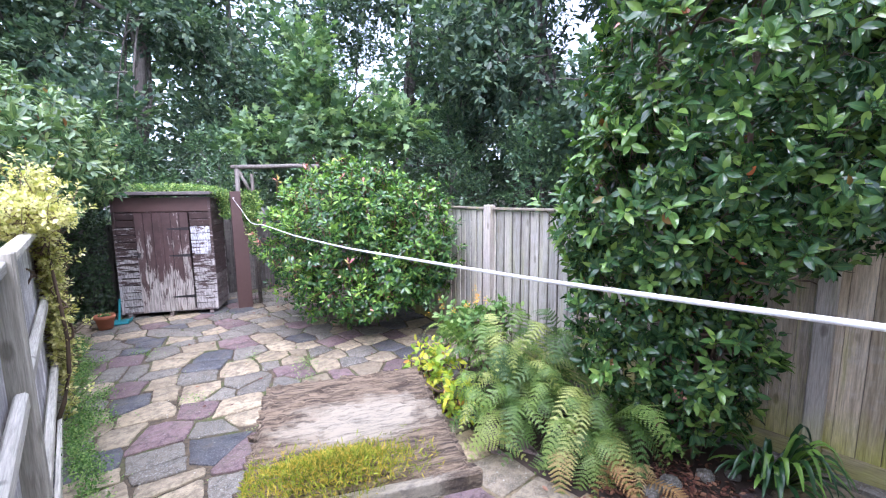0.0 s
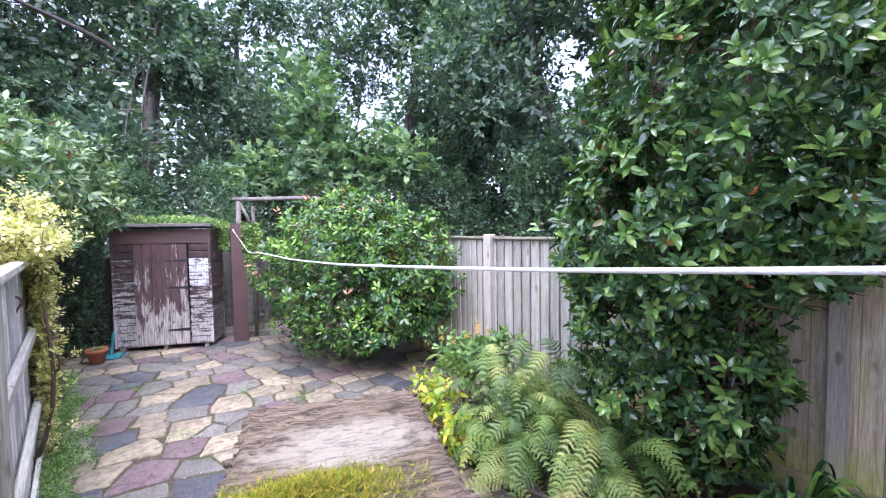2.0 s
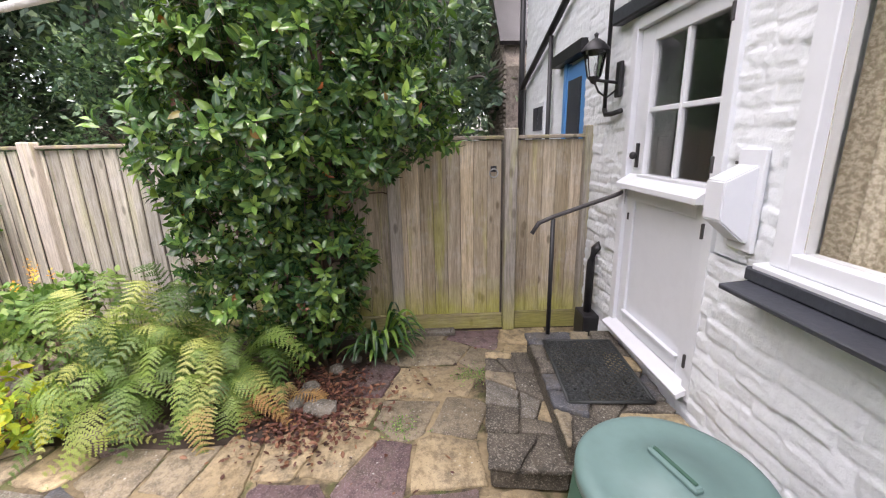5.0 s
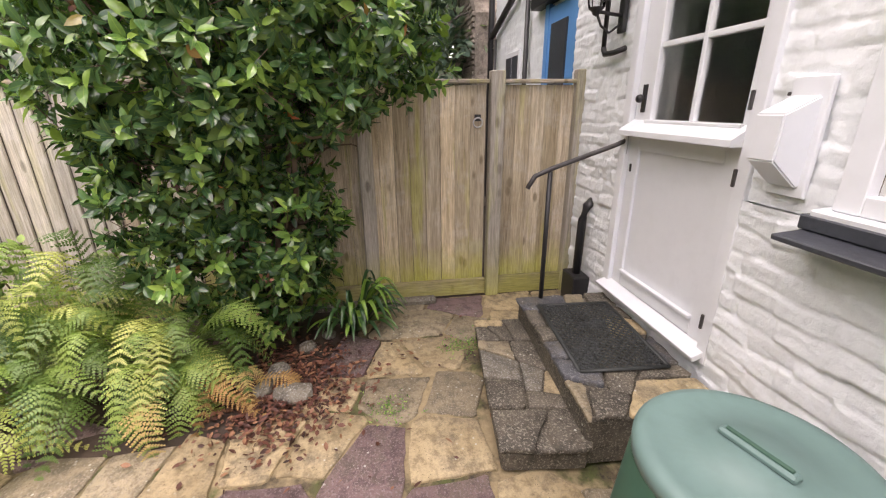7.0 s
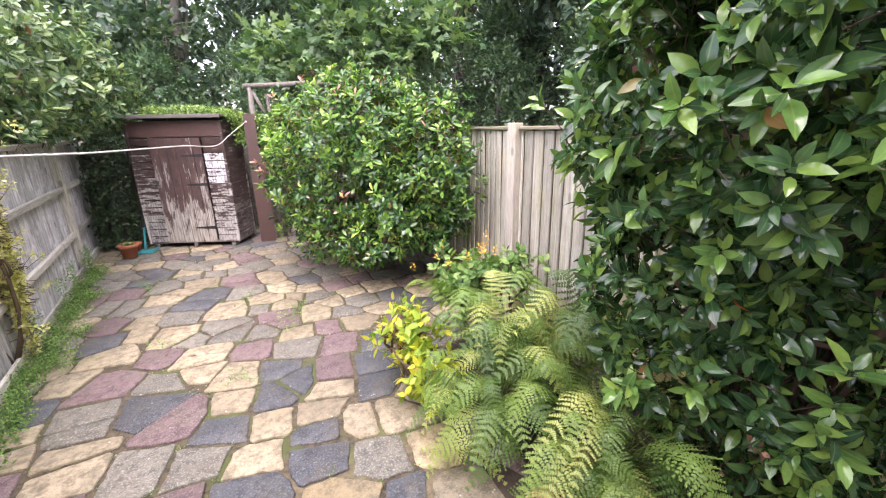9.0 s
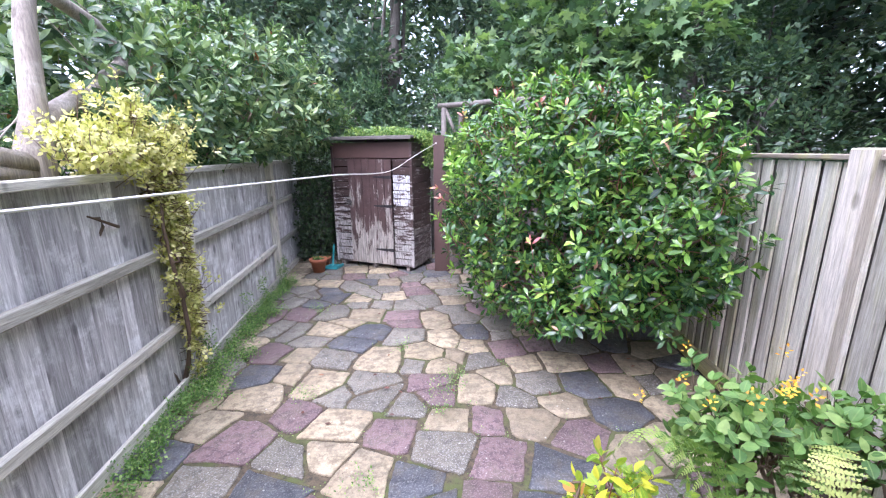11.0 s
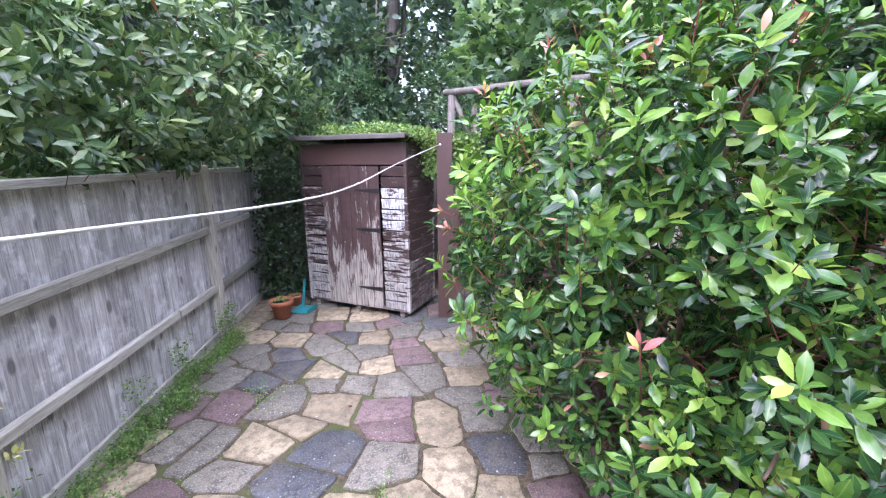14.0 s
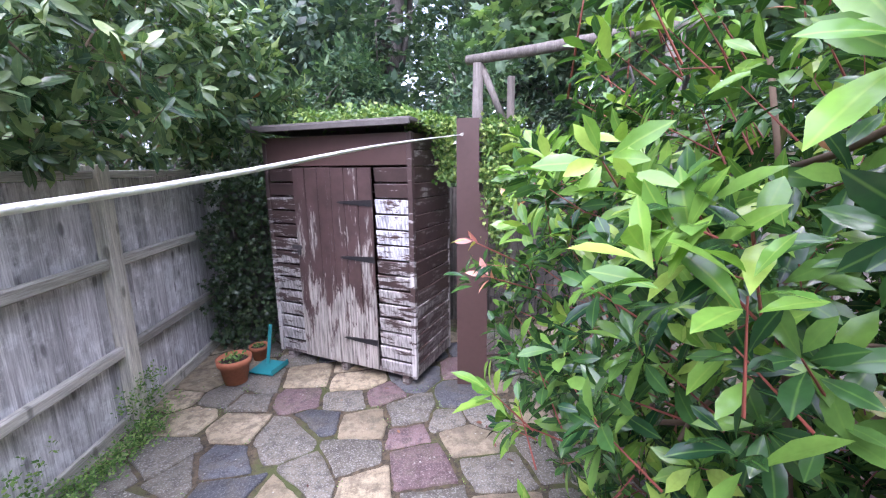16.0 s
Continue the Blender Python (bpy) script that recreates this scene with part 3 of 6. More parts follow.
def twigs(tips, dirs, length, radius, rng, heart=None, every=1):
    t, d = tips[::every], dirs[::every]
    base = t - d * length
    if heart is not None:
        base = base + unit(heart - base) * length * 0.5
    a = unit(np.cross(t - base, np.array([[0.1, 0.2, 1.0]])))
    b = unit(np.cross(t - base, a))
    v, f = [], []
    n = len(t)
    for q, rr in ((base, radius), (t, radius * 0.5)):
        for k in range(3):
            c, s = math.cos(2.1 * k), math.sin(2.1 * k)
            v.append(q + (a * c + b * s) * rr)
    v = np.stack(v, 1).reshape(-1, 3)
    f = np.array([(0, 1, 4), (0, 4, 3), (1, 2, 5), (1, 5, 4), (2, 0, 3), (2, 3, 5)])
    return v, (f[None] + (np.arange(n) * 6)[:, None, None]).reshape(-1, 3)


def rib_of(shape):
    """1 along the midrib of a leaf shape, 0 at its margin."""
    return (np.abs(shape[0][:, 1]) < 1e-6).astype(float)


def put_mesh(name, vf, material, parent, label="", kind="", smooth=True, category="", rib=None):
    return attach(name, mesh_data(name, vf[0], vf[1], material, smooth, rib), parent, label, kind=kind, category=category)


def bush(name, label, category, base, lumps, tips_n, shape, size, count, material, twig_material, seed, stems, inner=0.72, up=0.35, keep=None, spread=(45, 95), shoots=0, clump=0.0, fresh=None):
    """A shrub: stems from the ground, twigs, and a crown of single leaves."""
    rng = np.random.default_rng(seed)
    rr = random.Random(seed)
    root = thing(name, label, category, base)
    off = np.array(base)
    p, d = crown_points(lumps, tips_n, rng, inner, up, keep)
    if shoots:
        q, e = crown_points(lumps, shoots, rng, 0.95, 1.3, keep)
        q = q + e * rng.uniform(0.03, 0.20, (len(q), 1))
        p, d = np.concatenate([p, q]), np.concatenate([d, e])
    if clump:
        hubs = p[rng.choice(len(p), len(p) // 8, replace=False)]
        near = np.concatenate([((q[:, None] - hubs[None]) ** 2).sum(2).argmin(1) for q in np.array_split(p, 8)])
        p = p + (hubs[near] - p) * clump
    paths = []
    for i in range(stems):
        l = lumps[i % len(lumps)]
        s = (base[0] + rr.uniform(-0.12, 0.12), base[1] + rr.uniform(-0.12, 0.12), base[2] - 0.02)
        e = (l[0] + rr.uniform(-0.4, 0.4) * l[3], l[1] + rr.uniform(-0.4, 0.4) * l[4], l[2] + rr.uniform(0.0, 0.5) * l[5])
        main = wobble(s, e, 0.02, 0.008, 8, 0.12, rr)
        paths.append(main)
        for _ in range(4):
            k = rr.randint(3, 6)
            q = Vector(main[k][:3])
            out = Vector((rr.uniform(-1, 1) * l[3] * 0.7, rr.uniform(-1, 1) * l[4] * 0.7, rr.uniform(0, 0.6) * l[5]))
            paths.append(wobble(q, q + out, 0.012, 0.005, 6, 0.08, rr))
    tv, tf = tube(paths, 6)
    put_mesh("trunk", (np.array([tuple(v) for v in tv]) - off, tf), M["twig"], root)
    v, f = twigs(p, d, 0.16, 0.003, rng, every=2)
    put_mesh("branchwork", (v - off, f), twig_material, root, "", "stuff")
    if fresh:
        new_growth = rng.random(len(p)) < fresh[0] * np.clip(0.45 + d[:, 2], 0.15, 1.2)
        v, f = whorls(shape, p[new_growth] + d[new_growth] * 0.02, d[new_growth], count, size * 1.05, rng, (spread[0] - 12, spread[1] - 14))
        put_mesh("new_growth", (v - off, f), fresh[1], root, "lighter fresh green leaves", "stuff", rib=rib_of(shape))
        p, d = p[~new_growth], d[~new_growth]
    v, f = whorls(shape, p, d, count, size, rng, spread)
    put_mesh("crown", (v - off, f), material, root, rib=rib_of(shape))
    return root

# ---- ground ----
XR, YH, YB = 4.0, -1.01, 9.5
BEND = (3.75, 0.22)
def fence_x(y):
    """How far the right-hand fence has swung out from its line at y."""
    return max(0.0, y - BEND[0]) * BEND[1]


g = box("ground", (600, 600, 0.1), (0, 150, -0.085), M["soil"], None, "dark soil and leaf mould under the woods", 0, kind="structure")
yard = mesh_data("patio_bed", [(-0.05, YH, 0), (XR, YH, 0), (XR, BEND[0], 0), (XR + fence_x(YB), YB, 0), (-0.05, YB, 0)], [(0, 1, 2, 3, 4)], M["joint"])
patio = attach("pavement", yard, None, "crazy paving of cream, grey and purple stones with mossy joints", loc=(0, 0, -0.012), kind="structure")


def in_bed(x, y):
    """The planting bed along the right-hand fence."""
    return x > 2.62 + 0.25 * abs(math.sin(1.9 * y)) and 1.02 < y < 3.55


bedv = [(2.55, 1.25, 0), (3.0, 0.98, 0), (3.4, 0.85, 0), (3.99, 0.8, 0), (3.99, 3.6, 0), (2.9, 3.5, 0), (2.6, 3.0, 0), (2.5, 2.0, 0)]
attach("soil_bed", mesh_data("soil_bed", bedv, [tuple(range(8))], M["soil"]), None, "bare dark soil of the planting bed by the fence", loc=(0, 0, 0.0035), kind="structure")

# ---- house terrace ----
def wall_grid(name, x0, x1, z0, z1, step, lump, seed, material, parent=None, label="", y=YH, holes=(), brick=False):
    """A painted masonry wall as real relief, facing +y, with openings left out: coursed bricks, or rubble."""
    nx, nz = int((x1 - x0) / step) + 1, int((z1 - z0) / step) + 1
    xs, zs = np.linspace(x0, x1, nx), np.linspace(z0, z1, nz)
    X, Z = np.meshgrid(xs, zs)
    rng = np.random.default_rng(seed)
    wave = 0.010 * np.sin(X * 2.3 + seed) + 0.005 * np.sin(X * 7.1)
    if brick:
        wave = wave + 0.12 * lump[1] * np.sin(X * 13 + Z * 9 + seed) * np.sin(X * 5.3 - Z * 21)
        row = np.floor((Z + wave) / lump[1])
        k = row.astype(int) - int(row.min())
        shift, tone = rng.uniform(0, 1, k.max() + 2), rng.uniform(0.85, 1.15, k.max() + 2)
        U = X / (lump[0] * tone[k]) + shift[k]
        col = np.floor(U + 0.12 * np.sin(U * 2.1 + k * 3.7))
        fu = U + 0.12 * np.sin(U * 2.1 + k * 3.7) - col
        fz = (Z + wave) / lump[1] - row
        h = np.sin(col * 12.9898 + row * 78.233) * 43758.5453
        h = h - np.floor(h)
        h2 = np.sin(col * 39.35 + row * 11.13) * 24634.63
        h2 = h2 - np.floor(h2)
        d = np.minimum(np.minimum(fu, 1 - fu) * lump[0], np.minimum(fz, 1 - fz) * lump[1])
        edge = np.clip(d / (0.14 * lump[1]), 0, 1) ** 0.7
        big = lump[1] / 0.08
        H = big * big * (0.009 * (h - 0.5) + (h2 - 0.5) * 0.016 * (fz - 0.5) + (h - 0.5) * 0.012 * (fu - 0.5))
        deep = 0.008
    else:
        n = int((x1 - x0) * (z1 - z0) / (lump[0] * lump[1]))
        sx, sz = rng.uniform(x0, x1, n), rng.uniform(z0, z1, n)
        sz = np.round(sz / lump[1]) * lump[1] + rng.normal(0, lump[1] * 0.16, n)
        h, tilt = rng.uniform(-0.009, 0.009, n), rng.normal(0, 0.055, (n, 2))
        D1, D2, H = np.full(X.shape, 9.0), np.full(X.shape, 9.0), np.zeros(X.shape)
        WX, WZ = X + 0.018 * np.sin(Z * 37 + X * 11), Z + 0.014 * np.sin(X * 29 - Z * 13) + wave
        for i in range(n):
            dx, dz = (WX - sx[i]) / lump[0], (WZ - sz[i]) / lump[1]
            d = np.abs(dx) ** 1.6 + np.abs(dz) ** 1.6
            near = d < D1
            D2 = np.where(near, D1, np.minimum(D2, d))
            H = np.where(near, h[i] + tilt[i, 0] * (X - sx[i]) + tilt[i, 1] * (Z - sz[i]), H)
            D1 = np.where(near, d, D1)
        edge = np.clip((D2 - D1) / 0.13, 0, 1) ** 0.8
        deep = 0.009
    rough = np.array([noise.noise(Vector((a * 19, b * 27, seed))) + 0.6 * noise.noise(Vector((a * 47, b * 61, seed))) for a, b in zip(X.ravel(), Z.ravel())]).reshape(X.shape)
    Y = y + H + deep * edge + 0.004 * rough + 0.0007 * rng.normal(size=X.shape)
    v = np.stack([X, Y, Z], -1).reshape(-1, 3)
    i, j = np.meshgrid(np.arange(nx - 1), np.arange(nz - 1))
    a = (j * nx + i).ravel()
    f = np.stack([a, a + nx, a + nx + 1, a + 1], 1)[:, ::-1]
    cx, cz = v[f][:, :, 0].mean(1), v[f][:, :, 2].mean(1)
    ok = np.ones(len(f), bool)
    for hx0, hx1, hz0, hz1 in holes:
        ok &= ~((cx > hx0) & (cx < hx1) & (cz > hz0) & (cz < hz1))
    return attach(name, mesh_data(name, v, f[ok][:, ::-1], material, True), parent, label, kind="structure")


DOOR = (2.30, 3.33, 0.34, 2.50)
WIN = (0.45, 1.92, 1.25, 2.50)
LOW = (-2.0, 4.1)
holes = (DOOR, WIN)
wall_grid("wall_south", -2.0, 2.30, 0.0, 1.2, 0.0115, (0.23, 0.098), 3, M["white_stone"], None, "white painted rough stone wall of the cottage", YH + 0.02, holes, True)
wall_grid("wall_south_upper", -0.3, 4.2, 1.2, 3.0, 0.0125, (0.235, 0.078), 4, M["white_stone"], None, "white painted brick wall of the cottage", YH, holes, True)
wall_grid("wall_south_top", -2.0, 4.2, 3.0, 4.4, 0.035, (0.20, 0.08), 14, M["white_stone"], None, "white painted brick wall of the cottage", YH, holes, True)
wall_grid("wall_south_end", -2.0, -0.3, 1.2, 3.0, 0.035, (0.20, 0.08), 15, M["white_stone"], None, "white painted brick wall of the cottage", YH, holes, True)
wall_grid("wall_south_corner", 2.30, 4.2, 0.0, 1.2, 0.0125, (0.19, 0.09), 5, M["white_stone"], None, "white painted stone wall beside the door", YH, holes, True)
# thickness behind the relief, in pieces round the openings
for x0, x1, z0, z1 in ((-2.0, WIN[0], 0, 4.4), (WIN[1], DOOR[0], 0, 4.4), (DOOR[1], 4.2, 0, 4.4), (WIN[0], WIN[1], 0, WIN[2]), (WIN[0], WIN[1], WIN[3], 4.4), (DOOR[0], DOOR[1], DOOR[3], 4.4), (DOOR[0], DOOR[1], 0, DOOR[2])):
    box("wall_core", (x1 - x0, 0.3, z1 - z0), ((x0 + x1) / 2, YH - 0.175, (z0 + z1) / 2), M["white_stone"], None, "", 0, kind="structure")
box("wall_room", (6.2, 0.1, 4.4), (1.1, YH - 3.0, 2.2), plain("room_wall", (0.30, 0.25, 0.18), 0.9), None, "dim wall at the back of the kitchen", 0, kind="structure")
for x in (-2.05, 4.25):
    box("wall_side", (0.1, 3.0, 4.4), (x, YH - 1.6, 2.2), M["white_stone"], None, "", 0, kind="structure")
box("ceiling", (6.2, 3.0, 0.1), (1.1, YH - 1.6, 2.62), M["white_stone"], None, "plain ceiling of the kitchen", 0, kind="structure")
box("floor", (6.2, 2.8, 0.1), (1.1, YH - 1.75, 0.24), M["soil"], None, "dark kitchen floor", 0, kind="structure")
box("roof", (6.6, 3.6, 0.12), (1.1, YH - 1.3, 4.47), M["slate_sill"], None, "slate roof of the cottage", 0, kind="structure")

# door
dx0, dx1, dz0, dz1 = DOOR
door = thing("door_1", "white painted stable door with a four pane window, closed", "door", ((dx0 + dx1) / 2, YH - 0.03, dz0), kind="structure")
dw = dx1 - dx0
W = M["white_gloss"]
for s in (-1, 1):
    box("frame", (0.07, 0.12, dz1 - dz0), (s * (dw / 2 - 0.035), 0.0, (dz1 - dz0) / 2), W, door, bevel=0.004)
box("frame", (dw - 0.14, 0.12, 0.07), (0, 0.0, dz1 - dz0 - 0.035), W, door)
lw = dw - 0.15
box("lower_leaf", (lw, 0.045, 1.07), (0, -0.01, 0.575), W, door)
for s in (-1, 1):
    box("lower_stile", (0.10, 0.02, 1.07), (s * (lw / 2 - 0.05), 0.0225, 0.575), W, door)
box("lower_rail", (lw - 0.2, 0.02, 0.11), (0, 0.0225, 1.05), W, door)
box("lower_rail", (lw - 0.2, 0.02, 0.10), (0, 0.0225, 0.13), W, door)
box("weatherboard", (dw - 0.04, 0.10, 0.035), (0, 0.07, 0.045), W, door, rot=(-22, 0, 0))
box("bead", (lw - 0.2, 0.03, 0.02), (0, 0.04, 0.185), W, door)
part("ledge", prism([(0.0, -0.05), (0.0, 0.045), (0.10, -0.02), (0.10, -0.05)], lw + 0.02), W, door, loc=(0, 0.02, 1.135), rot=(0, 0, 90))
dcx = (dx0 + dx1) / 2
wx0, wx1, wz0, wz1 = 2.43 - dcx, 3.10 - dcx, 1.52 - dz0, 2.33 - dz0
box("upper_stile", (lw / 2 + wx0, 0.05, 1.01), (-(lw / 2 - wx0) / 2 - 0.0, 0.0, 1.58), W, door)
box("upper_stile", (lw / 2 - wx1, 0.05, 1.01), ((lw / 2 + wx1) / 2, 0.0, 1.58), W, door)
box("upper_rail", (wx1 - wx0, 0.05, 0.096), ((wx0 + wx1) / 2, 0, wz1 + 0.048), W, door)
box("upper_rail", (wx1 - wx0, 0.05, 0.045), ((wx0 + wx1) / 2, 0, wz0 - 0.0225), W, door)
box("glazing_bar", (0.03, 0.035, wz1 - wz0), ((wx0 + wx1) / 2, 0, (wz0 + wz1) / 2), W, door)
for s in (-1, 1):
    box("glazing_bar", ((wx1 - wx0) / 2 - 0.015, 0.035, 0.03), ((wx0 + wx1) / 2 + s * ((wx1 - wx0) / 4 + 0.0075), 0, (wz0 + wz1) / 2), W, door)
    for q in (-1, 1):
        pane = box("pane", ((wx1 - wx0) / 2 - 0.015, 0.006, (wz1 - wz0) / 2 - 0.015), ((wx0 + wx1) / 2 + s * ((wx1 - wx0) / 4 + 0.0075), -0.005, (wz0 + wz1) / 2 + q * ((wz1 - wz0) / 4 + 0.0075)), M["glass"], door, "clear glass pane", 0)
        pane.visible_shadow = False
box("window_sill", (wx1 - wx0 + 0.04, 0.03, 0.02), ((wx0 + wx1) / 2, 0.035, wz0 - 0.01), W, door)
for z in (0.22, 0.95, 1.28, 1.95):
    box("hinge", (0.016, 0.014, 0.08), (-(dw / 2 - 0.066), 0.064, z), M["rust_iron"], door, "worn iron hinge", 0.003)
box("keyhole_plate", (0.016, 0.01, 0.05), (dw / 2 - 0.12, 0.036, 0.88), M["iron"], door, "black iron plate", 0.003)
box("handle_plate", (0.035, 0.012, 0.16), (0.36, 0.03, 1.30), M["iron"], door, "black iron handle plate", 0.002)
hv, hf = lathe([(0.001, -0.02), (0.02, -0.016), (0.026, 0), (0.02, 0.016), (0.001, 0.02)], 14)
attach("door_handle", mesh_data("door_handle", hv, hf, M["iron"], True), door, "black iron knob", loc=(0.36, 0.06, 1.30), rot=(90, 0, 0))
box("lintel", (1.25, 0.08, 0.10), (2.95, YH + 0.035, 2.56), M["slate_sill"], None, "dark lintel stone over the door", 0.01, rot=(0, -1.5, 0), kind="structure")

# big window
wx0, wx1, wz0, wz1 = WIN
win = thing("window_1", "white framed window with a lace curtain inside", "window", ((wx0 + wx1) / 2, YH + 0.0, wz0), kind="structure")
ww, wh = wx1 - wx0, wz1 - wz0
for s in (-1, 1):
    box("window_frame", (0.09, 0.10, wh), (s * (ww / 2 - 0.045), 0, wh / 2), W, win)
for z in (0.03, wh - 0.04):
    box("window_frame", (ww - 0.18, 0.10, 0.07), (0, 0, z + 0.005), W, win)
box("window_sill", (ww + 0.08, 0.10, 0.03), (0, 0.035, -0.015), W, win, "white timber sill", rot=(-6, 0, 0))
p1 = box("pane", (ww - 0.18, 0.006, wh - 0.14), (0, 0.0, wh / 2), M["glass"], win, "clear glass pane", 0)
p1.visible_shadow = False
box("slate_sill", (ww + 0.12, 0.20, 0.022), (0.0, 0.10, -0.095), M["slate_sill"], win, "dark slate ledge", 0.004, rot=(-5, 0, 0))
box("slate_riser", (ww + 0.10, 0.06, 0.055), (0.02, 0.06, -0.052), M["slate_sill"], win, "dark slate fillet", 0.006)
cv, cf = [], []
for i in range(120):
    x = i / 119 * (ww - 0.1) - (ww - 0.1) / 2
    y = 0.03 * math.sin(x * 38) + 0.012 * math.sin(x * 91)
    for z in (0.0, 0.35, 0.7, 0.98):
        cv.append((x, y * (1.1 - 0.5 * z), z + (0.012 * math.sin(x * 60) if z == 0.98 else 0)))
for i in range(119):
    for k in range(3):
        cf.append((i * 4 + k, i * 4 + 4 + k, i * 4 + 5 + k, i * 4 + 1 + k))
attach("lace_curtain", mesh_data("lace_curtain", cv, cf, M["lace"], True), None, "cream lace net curtain behind the window", loc=((wx0 + wx1) / 2, YH - 0.12, wz0 - 0.02), category="curtain")
rod = tube([[(-ww / 2, 0, 0, 0.007), (ww / 2, 0, 0, 0.007)]], 8)
attach("curtain_rod", mesh_data("curtain_rod", rod[0], rod[1], M["twig"], True), None, "thin brown curtain rod", loc=((wx0 + wx1) / 2, YH - 0.12, wz0 + 0.965), category="curtain rod")

# boxed bracket between the door and the window
bm = bmesh.new()
for x, y, z in ((-0.06, 0, 0.0), (0.06, 0, 0.0), (-0.06, 0.03, 0.0), (0.06, 0.03, 0.0), (-0.06, 0, 0.34), (0.06, 0, 0.34), (-0.06, 0.15, 0.10), (0.06, 0.15, 0.10), (-0.06, 0.15, 0.27), (0.06, 0.15, 0.27)):
    bm.verts.new((x, y, z))
bm.verts.ensure_lookup_table()
for q in ((0, 1, 3, 2), (2, 3, 7, 6), (6, 7, 9, 8), (8, 9, 5, 4), (0, 2, 6, 8, 4), (1, 5, 9, 7, 3), (0, 4, 5, 1)):
    bm.faces.new([bm.verts[i] for i in q])
bmesh.ops.recalc_face_normals(bm, faces=bm.faces)
bmesh.ops.bevel(bm, geom=bm.edges[:], offset=0.006, segments=2, affect="EDGES")
me = bpy.data.meshes.new("bracket_body")
bm.to_mesh(me)
bm.free()
me.materials.append(M["white_gloss"])
bracket = thing("wall_bracket", "white painted timber bracket on the wall beside the door, slightly stained", "bracket", (2.13, YH + 0.02, 1.30))
attach("bracket_body", me, bracket)
box("mounting_board", (0.15, 0.022, 0.44), (-0.01, 0.004, 0.18), M["white_gloss"], bracket)
for z in (0.02, 0.34):
    box("screw_head", (0.014, 0.008, 0.014), (0.068, 0.018, z), M["rust_iron"], bracket, "rusty screw head", 0.003)

# steps, built of mortared stones with paving on top
def step_block(label, x0, x1, y0, y1, h, turn):
    st = thing("step", label, "step", ((x0 + x1) / 2, (y0 + y1) / 2, 0), turn, kind="structure")
    sx, sy = x1 - x0, y1 - y0
    box("riser", (sx - 0.03, sy - 0.03, h - 0.03), (0, 0, (h - 0.03) / 2), M["worn"], st, "dark damp stone riser", 0.015)
    return st


LOW_STEP, HIGH_STEP = (2.08, 3.28, -0.36, 0.07, 0.15), (2.07, 3.30, -0.95, -0.285, 0.30)
STEP_LOW = step_block("low stone step in front of the cottage door", *LOW_STEP, -6.5)
STEP_HIGH = step_block("upper stone step with a mat below the cottage door", *HIGH_STEP, -3)

# mat: a rubber lattice
mat_v, mat_f = [], []
def bar(x0, y0, x1, y1, w, h=0.008):
    d = Vector((x1 - x0, y1 - y0, 0)).normalized()
    n = Vector((-d.y, d.x, 0)) * w / 2
    b = len(mat_v)
    for z in (0, h):
        for p in (Vector((x0, y0, z)) + n, Vector((x0, y0, z)) - n, Vector((x1, y1, z)) - n, Vector((x1, y1, z)) + n):
            mat_v.append(tuple(p))
    for q in ((4, 5, 6, 7), (0, 1, 5, 4), (1, 2, 6, 5), (2, 3, 7, 6), (3, 0, 4, 7)):
        mat_f.append(tuple(b + i for i in q))
rr = random.Random(2)
for i in range(16):
    for j in range(11):
        cx, cy = -0.345 + i * 0.046, -0.215 + j * 0.043
        pts = [(cx + 0.019 * math.cos(a), cy + 0.018 * math.sin(a)) for a in np.linspace(0, 2 * math.pi, 7)]
        for p, q in zip(pts, pts[1:]):
            bar(p[0], p[1], q[0], q[1], 0.007)
for x0, y0, x1, y1 in ((-0.37, -0.24, 0.37, -0.24), (-0.37, 0.24, 0.37, 0.24), (-0.37, -0.24, -0.37, 0.24), (0.37, -0.24, 0.37, 0.24)):
    bar(x0, y0, x1, y1, 0.02, 0.01)
attach("door_mat", mesh_data("door_mat", mat_v, mat_f, M["rubber"]), None, "black rubber mat with a pattern of holes, on the step", loc=(2.75, -0.63, 0.303), rot=(0, 0, -4), category="door mat")

# handrail
rail = thing("handrail", "black iron handrail fixed to the wall beside the door", "handrail", (3.28, -0.49, 0.30))
hv, hf = tube([[(0, 0, -0.02, 0.017), (0.0, 0, 0.90, 0.017)]], 8)
attach("post", mesh_data("post", hv, hf, M["iron"], True), rail, "black iron post")
hv, hf = tube([[(-0.03, 0.16, 0.80, 0.016), (-0.02, 0.11, 0.875, 0.016), (0, 0.0, 0.915, 0.016), (0.0, -0.44, 1.06, 0.016), (0.0, -0.51, 1.09, 0.016)]], 8)
attach("rail", mesh_data("rail", hv, hf, M["rust_iron"], True), rail, "worn grey iron rail")
box("wall_plate", (0.04, 0.012, 0.16), (0, -0.505, 1.08), M["iron"], rail, "", 0.003)

